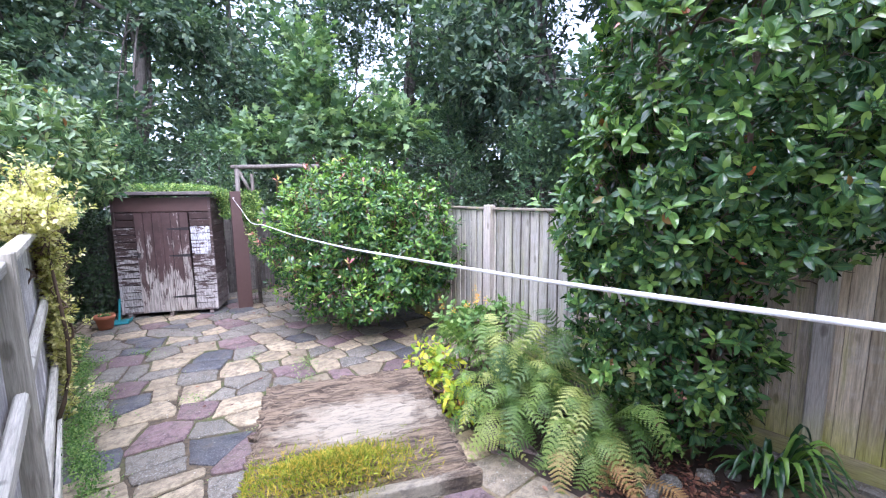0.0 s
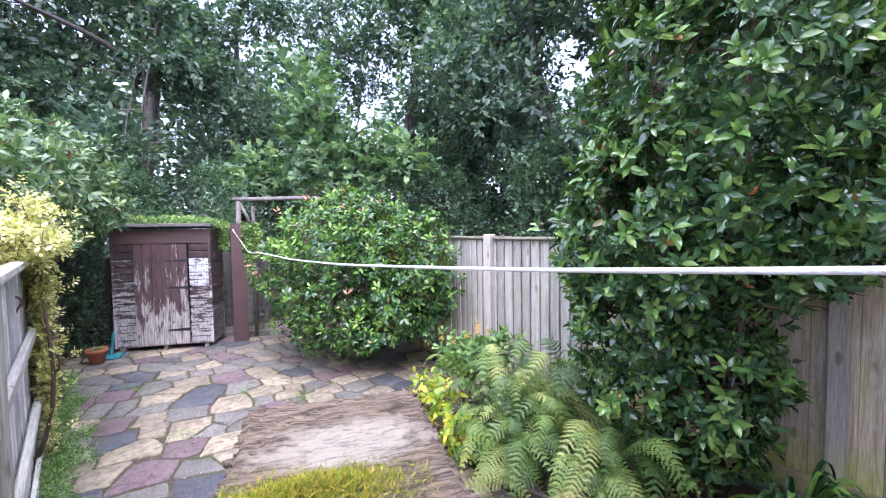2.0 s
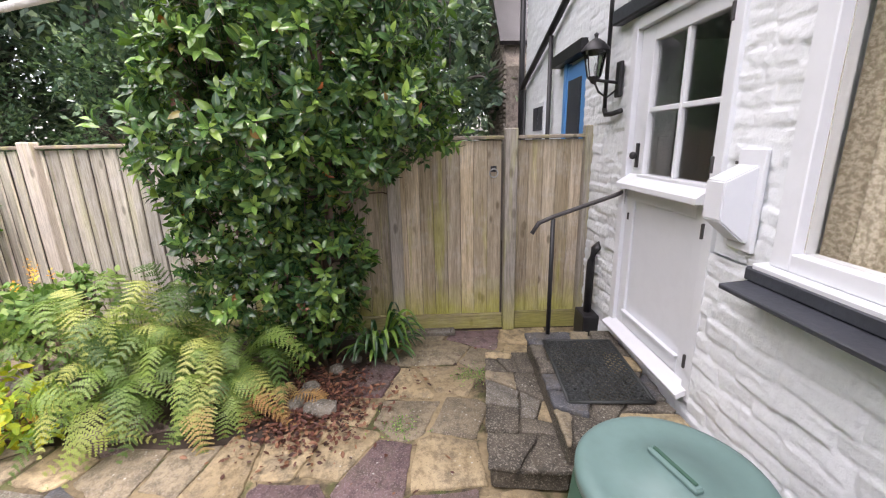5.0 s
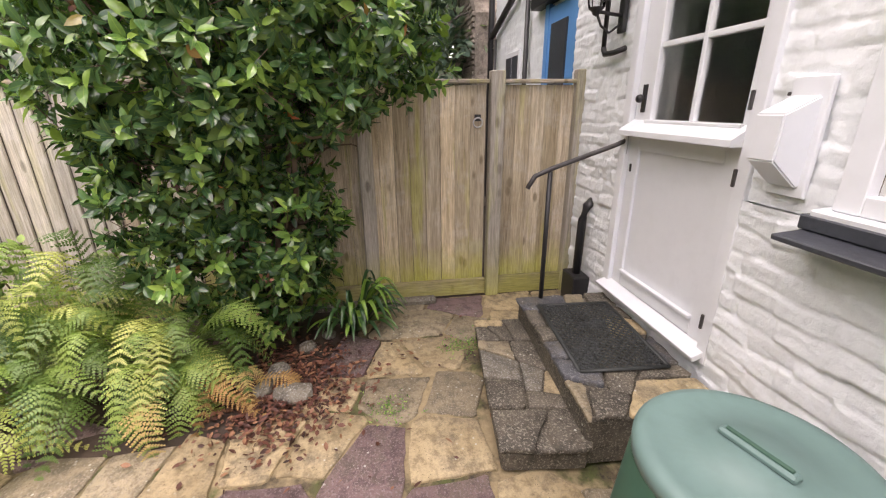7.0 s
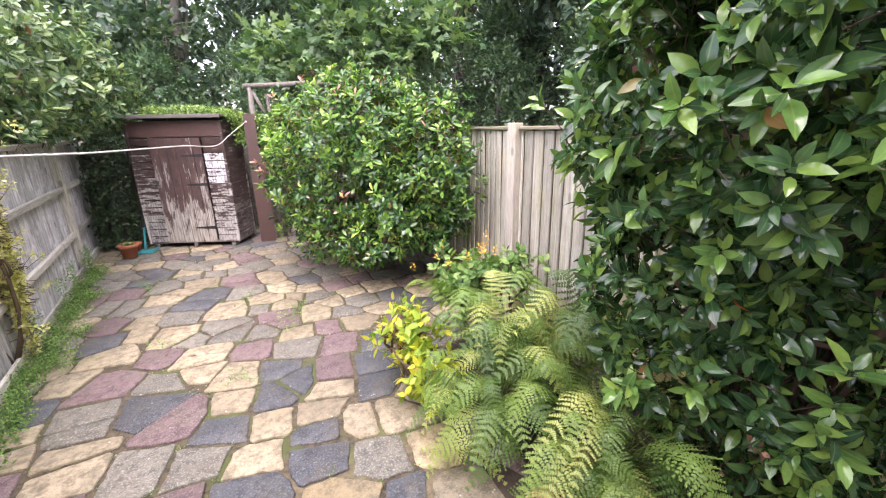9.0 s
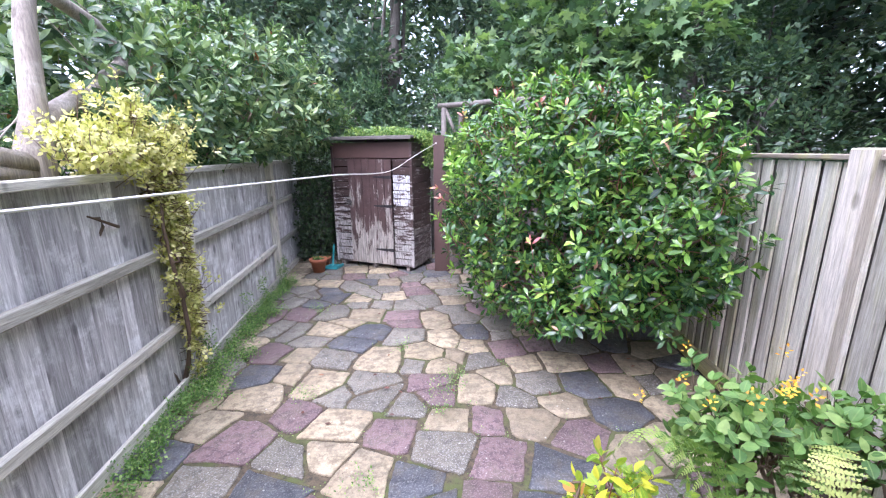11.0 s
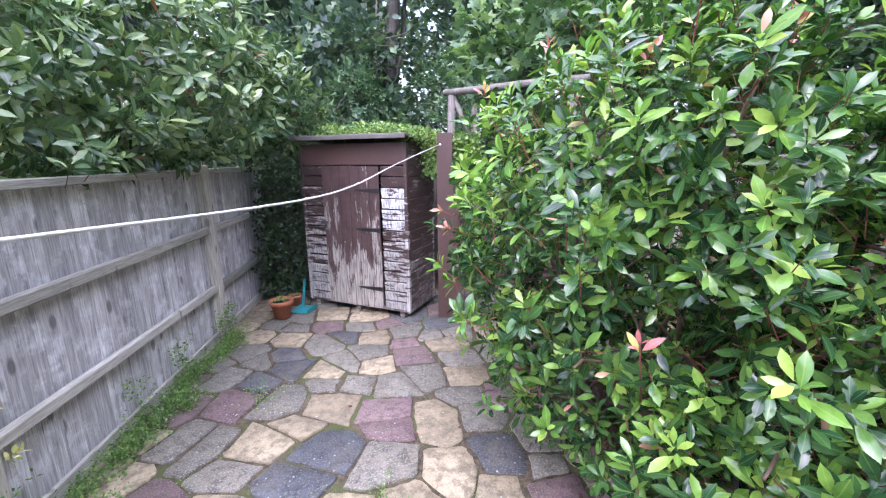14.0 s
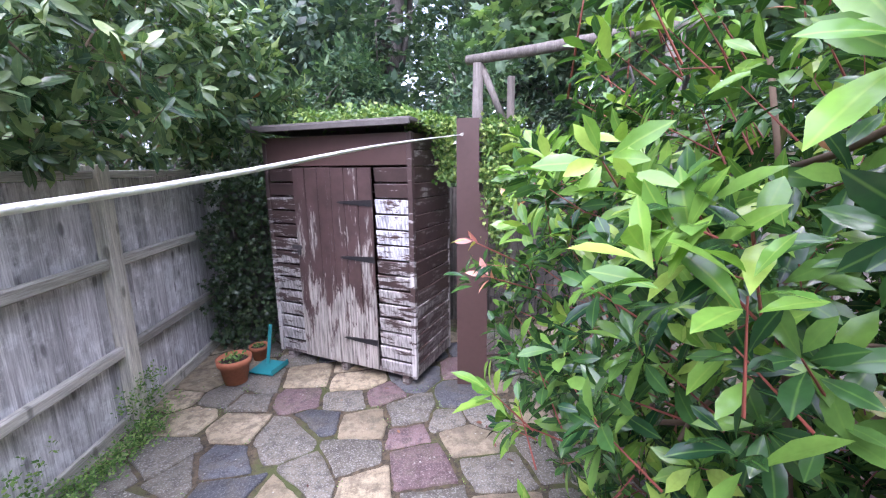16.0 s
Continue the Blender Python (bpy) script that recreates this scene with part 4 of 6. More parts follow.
# lamp
lamp = thing("wall_lantern", "black lantern with clear panes on an iron bracket", "wall lamp", (3.47, YH + 0.02, 2.16))
box("back_plate", (0.07, 0.03, 0.24), (0, 0.015, 0), M["iron"], lamp, "", 0.006)
lv, lf = tube([[(0, 0.03, -0.02, 0.011), (0, 0.12, -0.01, 0.011), (0, 0.19, 0.0, 0.011)], [(0, 0.03, -0.07, 0.008), (0, 0.10, -0.12, 0.008), (0, 0.16, -0.08, 0.008), (0, 0.19, -0.02, 0.008)]], 8)
attach("arm", mesh_data("arm", lv, lf, M["iron"], True), lamp)
lv, lf = lathe([(0.001, -0.03), (0.02, -0.02), (0.03, 0.0), (0.045, 0.012), (0.048, 0.02)], 6)
attach("base", mesh_data("base", lv, lf, M["iron"]), lamp, loc=(0, 0.20, 0))
lv, lf = lathe([(0.046, 0.02), (0.078, 0.19)], 6)
attach("glass_panel", mesh_data("glass_panel", lv, lf, M["glass"]), lamp, "clear glass panes", loc=(0, 0.20, 0))
lv, lf = lathe([(0.10, 0.185), (0.098, 0.20), (0.06, 0.24), (0.03, 0.262), (0.012, 0.27), (0.012, 0.285), (0.018, 0.295), (0.001, 0.31)], 12)
attach("hood", mesh_data("hood", lv, lf, M["iron"]), lamp, loc=(0, 0.20, 0))
paths = [[(0.046 * math.cos(a), 0.046 * math.sin(a), 0.02, 0.004), (0.078 * math.cos(a), 0.078 * math.sin(a), 0.19, 0.004)] for a in [k * math.pi / 3 for k in range(6)]]
lv, lf = tube(paths, 5)
attach("cage", mesh_data("cage", lv, lf, M["iron"]), lamp, loc=(0, 0.20, 0))
lv, lf = tube([[(0, 0.06, 0.02, 0.016), (0, 0.06, 0.9, 0.016), (0, 0.02, 1.0, 0.016)], [(0, 0.06, 0.04, 0.019), (-0.03, 0.06, 0.0, 0.019), (-0.12, 0.05, 0.0, 0.018), (-0.22, 0.03, 0.015, 0.018)]], 8)
attach("wall_pipe", mesh_data("wall_pipe", lv, lf, M["iron"], True), None, "thin black pipe up the white wall", loc=(3.63, YH, 1.93), category="pipe")
# low black pipe by the corner
pipe = thing("drain_pipe", "black drain pipe in the corner behind the step", "drain pipe", (3.66, YH + 0.07, 0.0))
box("gully", (0.22, 0.14, 0.30), (0, 0.0, 0.15), M["iron"], pipe, "", 0.01)
lv, lf = tube([[(0, 0, 0.3, 0.034), (0, -0.005, 0.75, 0.034), (0, -0.03, 0.86, 0.036), (0, -0.08, 0.90, 0.036)]], 10)
attach("pipe", mesh_data("pipe", lv, lf, M["iron"], True), pipe)

# compost bin
cb = thing("compost_bin", "round garden bin with a pale green dished lid", "compost bin", (1.46, -0.37, 0.0))
lv, lf = lathe([(0.001, 0.0), (0.36, 0.0), (0.36, 0.03), (0.30, 0.66), (0.28, 0.69), (0.001, 0.69)], 40)
attach("body", mesh_data("body", lv, lf, M["bin_green"], True), cb, "dark green plastic body")
lv, lf = lathe([(0.295, 0.645), (0.302, 0.65), (0.302, 0.685), (0.29, 0.70), (0.26, 0.707), (0.245, 0.70), (0.12, 0.707), (0.115, 0.714), (0.001, 0.716)], 48)
lid = attach("lid", mesh_data("lid", lv, lf, M["lid_green"], True), cb, "pale green plastic lid")
box("handle", (0.20, 0.035, 0.022), (0.0, 0.0, 0.724), M["lid_green"], lid, "moulded handle", 0.008, rot=(0, 0, 15))
# no recess is cut: a raised dark bar imitates the slot's shade
box("handle_slot", (0.17, 0.012, 0.012), (0.0, 0.0, 0.736), M["bin_green"], lid, "dark bar in place of the shaded slot of the handle", 0.002, rot=(0, 0, 15))

# neighbouring cottages, further along the terrace
nb = thing("terrace_house", "neighbouring white cottage with a blue door and black pipes", "house", (5.6, YH - 0.15, 0))
box("wall", (3.2, 0.3, 5.6), (0.0, -0.15, 2.8), M["white_stone"], nb, "white painted wall", 0)
box("door", (0.56, 0.05, 2.0), (-0.80, 0.02, 1.5), M["blue_paint"], nb, "blue painted door")
box("door_pane", (0.36, 0.02, 0.8), (-0.80, 0.055, 1.95), M["slate_sill"], nb, "dark glass of the blue door")
box("door_frame", (0.10, 0.07, 2.1), (-0.475, 0.02, 1.52), M["blue_paint"], nb)
box("door_frame", (0.10, 0.07, 2.1), (-1.125, 0.02, 1.52), M["blue_paint"], nb)
box("lintel", (0.95, 0.14, 0.12), (-0.66, 0.06, 2.60), M["iron"], nb, "black lintel")
wn2 = box("window", (0.58, 0.06, 0.8), (0.68, 0.015, 1.85), W, nb, "white framed window")
for sx in (-1, 1):
    for sz in (-1, 1):
        box("pane", (0.22, 0.02, 0.31), (sx * 0.13, 0.03, sz * 0.185), M["slate_sill"], wn2, "dark glass pane", 0.002)
box("window_sill", (0.68, 0.12, 0.06), (0.68, 0.05, 1.42), W, nb)
lv, lf = tube([[(0.08, 0.07, 0.2, 0.028), (0.08, 0.07, 2.95, 0.028)], [(1.6, 0.08, 2.55, 0.04), (0.08, 0.08, 3.0, 0.04), (-1.4, 0.08, 3.45, 0.04)], [(1.64, 0.08, 0.2, 0.045), (1.64, 0.08, 5.6, 0.045)], [(1.42, 0.07, 0.2, 0.02), (1.42, 0.07, 2.5, 0.02)]], 8)
attach("gutter_pipe", mesh_data("gutter_pipe", lv, lf, M["iron"], True), nb, "black plastic pipes")
box("roof", (3.4, 1.2, 0.12), (0, -0.4, 5.65), M["slate_sill"], nb, "slate roof", 0)
wall_grid("wall_terrace", 4.2, 7.22, 1.3, 4.2, 0.026, (0.235, 0.085), 24, M["white_stone"], None, "white painted brick wall of the neighbouring cottage", YH - 0.14, ((4.44, 5.14, 0, 2.52), (5.99, 6.57, 1.39, 2.25)), True)
g2 = thing("rubble_house", "brown rubble stone gable beyond the white cottages", "house", (8.2, YH - 0.10, 0))
bm = prism([(-0.85, 0), (-0.85, 2.9), (-0.3, 3.6), (0.9, 4.8), (0.9, 0)], 0.5)
part("wall", bm, M["rubble"], g2, "brown rubble stone wall")
box("roof", (2.2, 0.7, 0.07), (0.0, 0.0, 4.05), M["iron"], g2, "dark edge of the roof", 0, rot=(0, -46, 0))

# ---- right-hand fence with its gate ----
def board_fence(name, label, y0, y1, x, skip, top, material, posts, rails, face, seed, board=0.105, wave=0.0):
    fc = thing(name, label, "fence", (x, 0, 0))
    rr = random.Random(seed)
    y = y0
    while y < y1:
        if not any(a < y + board / 2 < b for a, b in skip):
            h = top - 0.06
            w = board * rr.choice([0.92, 0.94, 0.95])
            out, turn = (fence_x(y), -math.degrees(math.atan(BEND[1])) if y > BEND[0] else 0) if face > 0 else (0, 0)
            box("board", (0.018, w, round(h - 0.02, 2)), (0.012 * face + out, y + board / 2, h / 2 + 0.03), M["fence_pale"] if face > 0 and y + rr.uniform(-0.4, 0.4) > 2.3 else material, fc, "", 0.003, rot=(0, rr.uniform(-0.3, 0.3), (-rr.uniform(8, 12) if face > 0 else -rr.uniform(6, 9)) + turn))
        y += board - 0.006
    for py, ph in posts:
        box("post", (0.10, 0.11, ph), (-0.03 * face + (fence_x(py) if face > 0 else 0), py, ph / 2), M[rails + "_post"], fc, "square timber post", 0.008)
    return fc


rf = board_fence("featheredge_fence", "tall pale featheredge timber fence, green with algae at the foot", -0.97, YB, XR + 0.03, [(-0.37, -0.27)], 1.80, M["fence_new"], [(3.75, 1.83), (1.75, 1.83), (-0.31, 1.86), (-1.0, 1.87), (5.65, 1.83), (7.55, 1.83), (9.45, 1.83), (0.72, 1.80)], "fence_new", 1, 5, 0.128)
for a, b in ((-0.95, -0.37), (-0.25, 0.66), (0.78, 1.69), (1.81, 3.69), (3.81, 5.59), (5.71, 7.49), (7.61, 9.39)):
    m, t = (a + b) / 2, -math.degrees(math.atan(BEND[1])) if a > BEND[0] else 0
    box("capping_rail", (0.07, b - a, 0.03), (-0.01 + fence_x(m), m, 1.785), M["fence_new_rail"], rf, "", 0.006, rot=(0, 0, t))
    box("gravel_board", (0.03, b - a, 0.15 if a > -0.5 else 0.17), (-0.035 + fence_x(m), m, 0.09), M["fence_new_rail"], rf, "mossy gravel board", 0.005, rot=(0, 0, t))
    # added dark sheet: its colour stands for the shadow at the board overlaps
    box("backing_rail", (0.012, b - a, 1.66), (0.040 + fence_x(m), m, 0.90), M["pole"], rf, "added dark sheet that gives the shadow lines between the boards", 0.002, rot=(0, 0, t))
box("kerb", (0.09, 2.0, 0.06), (3.9, 1.2, 0.02), M["grey"], None, "mossy stone kerb at the foot of the fence", 0.015, rot=(0, 0, 1.0), kind="structure")
rv, rfc = [], []
for i in range(24):
    a = 2 * math.pi * i / 24
    for k in range(8):
        b = 2 * math.pi * k / 8
        rv.append((0.007 * math.sin(b), (0.036 + 0.006 * math.cos(b)) * math.cos(a), (0.036 + 0.006 * math.cos(b)) * math.sin(a)))
for i in range(24):
    for k in range(8):
        rfc.append((i * 8 + k, i * 8 + (k + 1) % 8, ((i + 1) % 24) * 8 + (k + 1) % 8, ((i + 1) % 24) * 8 + k))
ring = thing("gate_ring_handle", "galvanised ring handle on the timber gate", "gate handle", (XR - 0.012, -0.16, 1.50))
attach("ring", mesh_data("ring", rv, rfc, plain("zinc_ring", (0.45, 0.45, 0.44), 0.4, 0.2, 30, 0.1, 0.8), True), ring, loc=(-0.01, 0, -0.015))
box("rose", (0.012, 0.05, 0.05), (0, 0, 0.02), M["iron"], ring, "", 0.005)

# ---- left-hand fence ----
lf_ = board_fence("old_fence", "silver grey close-boarded timber fence with two rails", YH + 0.02, YB, 0.0, [], 1.70, M["fence_grey"], [(0.64, 1.75), (2.90, 1.75), (5.44, 1.75), (7.84, 1.75)], "fence", -1, 8, 0.125)
for a, b in ((YH + 0.02, 0.585), (0.695, 2.845), (2.955, 5.385), (5.495, 7.785), (7.895, YB)):
    box("capping_rail", (0.075, b - a, 0.05), (0.02, (a + b) / 2, 1.69), M["fence_rail"], lf_, "", 0.006)
    # same added sheet here, dark to draw shadow lines between the old boards
    box("backing_rail", (0.012, b - a, 1.58), (-0.040, (a + b) / 2, 0.85), M["pole"], lf_, "added dark sheet that gives the shadow lines between the boards", 0.002)
    for z in (1.13, 0.54):
        box("rail", (0.045, b - a, 0.075), (0.042, (a + b) / 2, z), M["fence_rail"], lf_, "", 0.01, rot=(0, 0, 0))
    box("foot_board", (0.03, b - a, 0.10), (0.03, (a + b) / 2, 0.045), M["fence_rail"], lf_, "", 0.005)

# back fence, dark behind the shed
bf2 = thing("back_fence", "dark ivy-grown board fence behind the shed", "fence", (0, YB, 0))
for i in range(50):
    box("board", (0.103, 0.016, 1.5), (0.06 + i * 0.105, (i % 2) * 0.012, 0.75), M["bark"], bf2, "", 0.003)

# ---- shed ----
shed = thing("shed", "small brown tool shed with peeling paint and double doors", "shed", (0.75, 8.765, 0.0), -29)
SW, SD, SH = 1.41, 0.64, 1.96
Z0 = 0.07
box("floor", (SW, SD, 0.05), (SW / 2, SD / 2, Z0 + 0.025), M["shed_side"], shed, "dark timber floor", 0.004)
for x in (0.1, SW / 2, SW - 0.1):
    box("bearer", (0.06, SD + 0.02, Z0), (x, SD / 2, Z0 / 2), M["shed_side"], shed, "", 0.004)
cl = [(0.0, 0.30, "shed_clad"), (1.08, 1.41, "shed_clad")]
n_b = 14
bh = (SH - 0.24 - Z0) / n_b
for xa, xb, mt in cl:
    for k in range(n_b):
        z = Z0 + bh * (k + 0.5)
        m_ = "shed_white" if xa > 1 and 8 <= k <= 11 else mt
        box("cladding_board", (round(xb - xa - 0.014, 3), 0.018, round(bh - 0.012, 4)), ((xa + xb) / 2, 0.004, z), M[m_], shed, "", 0.004, rot=(9, 0, 0))
for k in range(n_b + 2):
    z = Z0 + bh * (k + 0.5)
    if z < SH - 0.05:
        box("cladding_board", (0.018, SD - 0.04, round(bh - 0.004, 4)), (SW - 0.002, SD / 2, z), M["shed_side"], shed, "", 0.004, rot=(0, 5, 0))
        box("cladding_board", (0.018, SD - 0.04, round(bh - 0.004, 4)), (0.002, SD / 2, z), M["shed_side"], shed, "", 0.004, rot=(0, -5, 0))
box("back_wall", (SW - 0.04, 0.018, SH - 0.12), (SW / 2, SD, SH / 2 + 0.02), M["shed_side"], shed, "", 0.002)
for x in (0.012, SW - 0.012):
    for y in (0.0, SD):
        box("corner_post", (0.04, 0.04, SH - Z0), (x, y, (SH + Z0) / 2), M["shed_clad"], shed, "", 0.004)
box("fascia", (SW - 0.05, 0.022, 0.23), (SW / 2, -0.002, SH - 0.115), M["brown_paint"], shed, "", 0.003)
dr = thing("door", "", "", (0.30, -0.012, Z0 + 0.01))
dr.parent = shed
dh = SH - 0.25 - Z0
for i, x in enumerate((0.063, 0.19, 0.317)):
    box("door_board", (0.122, 0.018, dh), (x, 0, dh / 2), M["shed_paint"], dr, "", 0.003)
dr2 = thing("door", "", "", (0.69, -0.014, Z0 + 0.01))
dr2.parent = shed
for i, x in enumerate((0.063, 0.19, 0.317)):
    box("door_board", (0.122, 0.018, dh - 0.01), (x, 0, dh / 2), M["shed_paint"], dr2, "", 0.003)
for z in (0.24, 0.93, 1.37):
    part("strap_hinge", prism([(0.0, -0.026), (0.0, 0.026), (-0.30, 0.010), (-0.33, 0), (-0.30, -0.010)], 0.006), M["iron"], dr2, "black iron strap hinge", loc=(0.385, -0.014, z))
box("hasp", (0.10, 0.012, 0.035), (0.0, -0.016, 0.98), M["rust_iron"], dr, "rusty hasp", 0.003)
box("padlock", (0.035, 0.02, 0.05), (0.03, -0.025, 0.94), M["rust_iron"], dr, "rusty padlock", 0.006)
box("meeting_strip", (0.045, 0.012, dh), (0.372, -0.014, dh / 2), M["shed_paint"], dr, "", 0.003)
box("roof", (SW + 0.11, SD + 0.20, 0.03), (SW / 2, SD / 2 - 0.02, SH + 0.055), M["felt"], shed, "worn felt on thin boards", 0.006, rot=(-3, 0, 0))
box("roof_edge", (SW + 0.11, 0.02, 0.042), (SW / 2, -0.12, SH + 0.060), M["felt"], shed, "", 0.004)

# post beside the shed, rustic frame and wire
post = thing("brown_post", "thick brown painted post beside the shed, notched near its top", "post", (2.395, 8.12, 0), -8)
part("post_body", prism([(-0.085, 0), (0.145, 0), (0.145, 1.46), (0.075, 1.54), (0.075, 2.05), (-0.085, 2.05)], 0.10), M["brown_paint"], post)
fr = thing("rustic_frame", "rustic pole frame of bark-covered poles behind the bush", "pergola", (2.47, 8.22, 0), -34)
tv, tf = tube([[(0, 0, 0, 0.05), (0.0, 0, 1.3, 0.045), (0.01, 0, 2.44, 0.04)]], 8)
attach("pole", mesh_data("pole", tv, tf, M["pole"], True), fr)
tv, tf = tube([[(1.25, 0, 0, 0.055), (1.27, 0, 1.3, 0.05), (1.25, 0, 2.46, 0.05)]], 8)
attach("pole", mesh_data("pole", tv, tf, M["pole"], True), fr)
tv, tf = tube([[(-0.08, 0, 2.47, 0.035), (0.4, 0, 2.475, 0.037), (0.9, 0, 2.49, 0.036), (1.4, 0, 2.485, 0.035)]], 8)
attach("beam", mesh_data("beam", tv, tf, M["pole"], True), fr)
tv, tf = tube([[(0.03, 0.02, 2.42, 0.026), (0.22, 0.02, 2.0, 0.026)]], 8)
attach("brace", mesh_data("brace", tv, tf, M["pole"], True), fr)
tv, tf = tube([[(0.20, 0.17, 0, 0.035), (0.20, 0.17, 2.36, 0.03)]], 8)
attach("pole", mesh_data("pole", tv, tf, M["pole"], True), fr)
wires = [[(x, 0.03, 0.02, 0.0025), (x, 0.03, 1.05, 0.0025)] for x in np.arange(0.08, 1.2, 0.075)] + [[(0.02, 0.03, z, 0.0025), (1.2, 0.03, z, 0.0025)] for z in np.arange(0.1, 1.1, 0.12)]
tv, tf = tube(wires, 4)
attach("wire_mesh", mesh_data("wire_mesh", tv, tf, M["iron"]), fr, "dark wire mesh")

# ---- washing line ----
A, B = Vector((2.335, 8.066, 1.935)), Vector((0.345, YH, 2.028))
line = []
SLACK = [(0, 1.935), (0.04, 1.905), (0.08, 1.874), (0.17, 1.805), (0.24, 1.748), (0.29, 1.698), (0.33, 1.680), (0.38, 1.692), (0.44, 1.722), (0.5, 1.732), (0.6, 1.748), (0.7, 1.783), (0.8, 1.838), (0.9, 1.915), (1.0, 2.03)]
ku, kz = [q[0] for q in SLACK], [q[1] for q in SLACK]
for i in range(81):
    u = i / 80
    p = A.lerp(B, u)
    p.z = sum(float(np.interp(u + d, ku, kz)) * w for d, w in ((-0.02, 0.25), (0, 0.5), (0.02, 0.25))) if 0.04 <= u <= 0.96 else float(np.interp(u, ku, kz))
    line.append((*p, 0.0030))
tv, tf = tube([line], 8)
wl_ = thing("washing_line", "white rope washing line from the brown post to the house", "washing line", tuple(A))
attach("rope", mesh_data("rope", [tuple(Vector(v) - A) for v in tv], tf, M["rope"], True), wl_)
for end, sgn in ((Vector((0, 0, 0)), -1), (B - A, 1)):
    knot = [(end.x + 0.009 * math.cos(k * 1.05), end.y + sgn * 0.02 + 0.0025 * k * sgn, end.z + 0.009 * math.sin(k * 1.05), 0.0035) for k in range(14)]
    kv, kf = tube([knot], 6)
    attach("knot", mesh_data("knot", kv, kf, M["rope"], True), wl_, "wound rope knot")

rr = random.Random(90)
shapes = []
for k in range(6):
    bm = bmesh.new()
    bmesh.ops.create_cube(bm, size=1.0)
    for v in bm.verts:
        v.co.x *= 0.11 + 0.03 * k
        v.co.y *= 0.05
        v.co.z *= 0.062
        v.co += Vector((rr.uniform(-0.012, 0.012), 0, rr.uniform(-0.008, 0.008)))
        if v.co.y > 0:
            v.co.x *= 0.88
            v.co.z *= 0.82
    me = bpy.data.meshes.new("stone")
    bm.to_mesh(me)
    bm.free()
    me.materials.append(M["rubble"])
    shapes.append((0.11 + 0.03 * k, me))
for row in range(40):
    z = 1.72 + row * 0.073
    x = -0.84 if z < 2.9 else -0.84 + (z - 2.9) * 0.93
    while x < 0.85:
        w, me = rr.choice(shapes)
        ob = new("stone", me)
        ob.parent = g2
        ob.location = (x + w / 2, 0.255 + rr.uniform(0, 0.012), z)
        ob.rotation_euler = (0, radians(rr.uniform(-3, 3)), 0)
        x += w + 0.012

# ---- bird table ----
bt = thing("bird_table", "rotten board on a brown post, moss along one edge", "bird table", (0.70, 1.29, 0.0), -26)
tv, tf = [], []
N = 56
rng = np.random.default_rng(12)
for j in range(N):
    for i in range(N):
        x, y = (i / (N - 1) - 0.5) * 0.42, (j / (N - 1) - 0.5) * 0.48
        if i in (0, N - 1):
            x += rng.normal(0, 0.006)
        if j in (0, N - 1):
            y += rng.normal(0, 0.005) + (0.02 * math.sin(i * 0.5) if j == N - 1 else 0)
        e = abs(x) / 0.26
        z = 0.0035 * noise.noise(Vector((x * 12, y * 110, 3))) + 0.005 * noise.noise(Vector((x * 16, y * 40, 0)))
        z -= 0.005 * (noise.noise(Vector((x * 20, y * 70, 9))) > 0.15)
        if abs(x) > 0.195 or abs(y) > 0.225:
            z -= 0.006 + 0.006 * rng.random()
        if noise.noise(Vector((x * 8, y * 20, 7))) > 0.28:
            z -= 0.006
        tv.append((x, y, z))
for z in (-0.022,):
    for j in range(N):
        for i in range(N):
            x, y, _ = tv[j * N + i]
            tv.append((x * 0.99, y * 0.99, z))
tf = []
for j in range(N - 1):
    for i in range(N - 1):
        a = j * N + i
        tf.append((a, a + 1, a + N + 1, a + N))
        tf.append((N * N + a, N * N + a + N, N * N + a + N + 1, N * N + a + 1))
for i in range(N - 1):
    for a, b in ((i, i + 1), (N * (N - 1) + i + 1, N * (N - 1) + i), ((i + 1) * N, i * N), (i * N + N - 1, (i + 1) * N + N - 1)):
        tf.append((b, a, a + N * N, b + N * N))
attach("board", mesh_data("board", tv, tf, M["rotten"]), bt, "rotten flaking plywood board, pale in the middle", loc=(0, 0, 1.45))
box("edge_batten", (0.45, 0.02, 0.038), (0.0, -0.243, 1.425), M["rotten"], bt, "weathered edge batten", 0.005)
box("post", (0.085, 0.085, 1.40), (0.0, -0.03, 0.70), M["brown_paint"], bt, "brown painted post", 0.008)
box("crosspiece", (0.28, 0.04, 0.05), (0.0, -0.03, 1.403), M["brown_paint"], bt, "", 0.005)
rng = np.random.default_rng(3)
n = 8000
mp = np.stack([rng.normal(-0.055, 0.075, n), -0.185 + rng.normal(0, 0.034, n), np.full(n, 1.453)], 1)
mp[:, 0] = np.clip(mp[:, 0], -0.195, 0.15)
mp[:, 2] += 0.036 * np.exp(-((mp[:, 1] + 0.19) / 0.035) ** 2 - ((mp[:, 0] + 0.05) / 0.11) ** 2) * rng.uniform(0.5, 1.1, len(mp))
low = mp[:, 1] < -0.245
mp[low, 2] = 1.452 - (-0.245 - mp[low, 1]) * 0.6
mp[low, 1] = -0.25 - 0.10 * (-0.245 - mp[low, 1])
mp = mp[~low | (np.abs(mp[:, 0] + 0.05) < 0.09)]
n = len(mp)
ms = leaf_shape(0.16, 0.2, 0.3, 1)
al = rng.normal(0, 0.6, (n, 3)) + np.array([0, -0.3, 1.0])
put_mesh("moss", scatter_leaves(ms, mp, al, rng.normal(0, 1, (n, 3)), rng.uniform(0.007, 0.017, n)), M["moss"], bt, "bright green and yellow moss", "stuff")

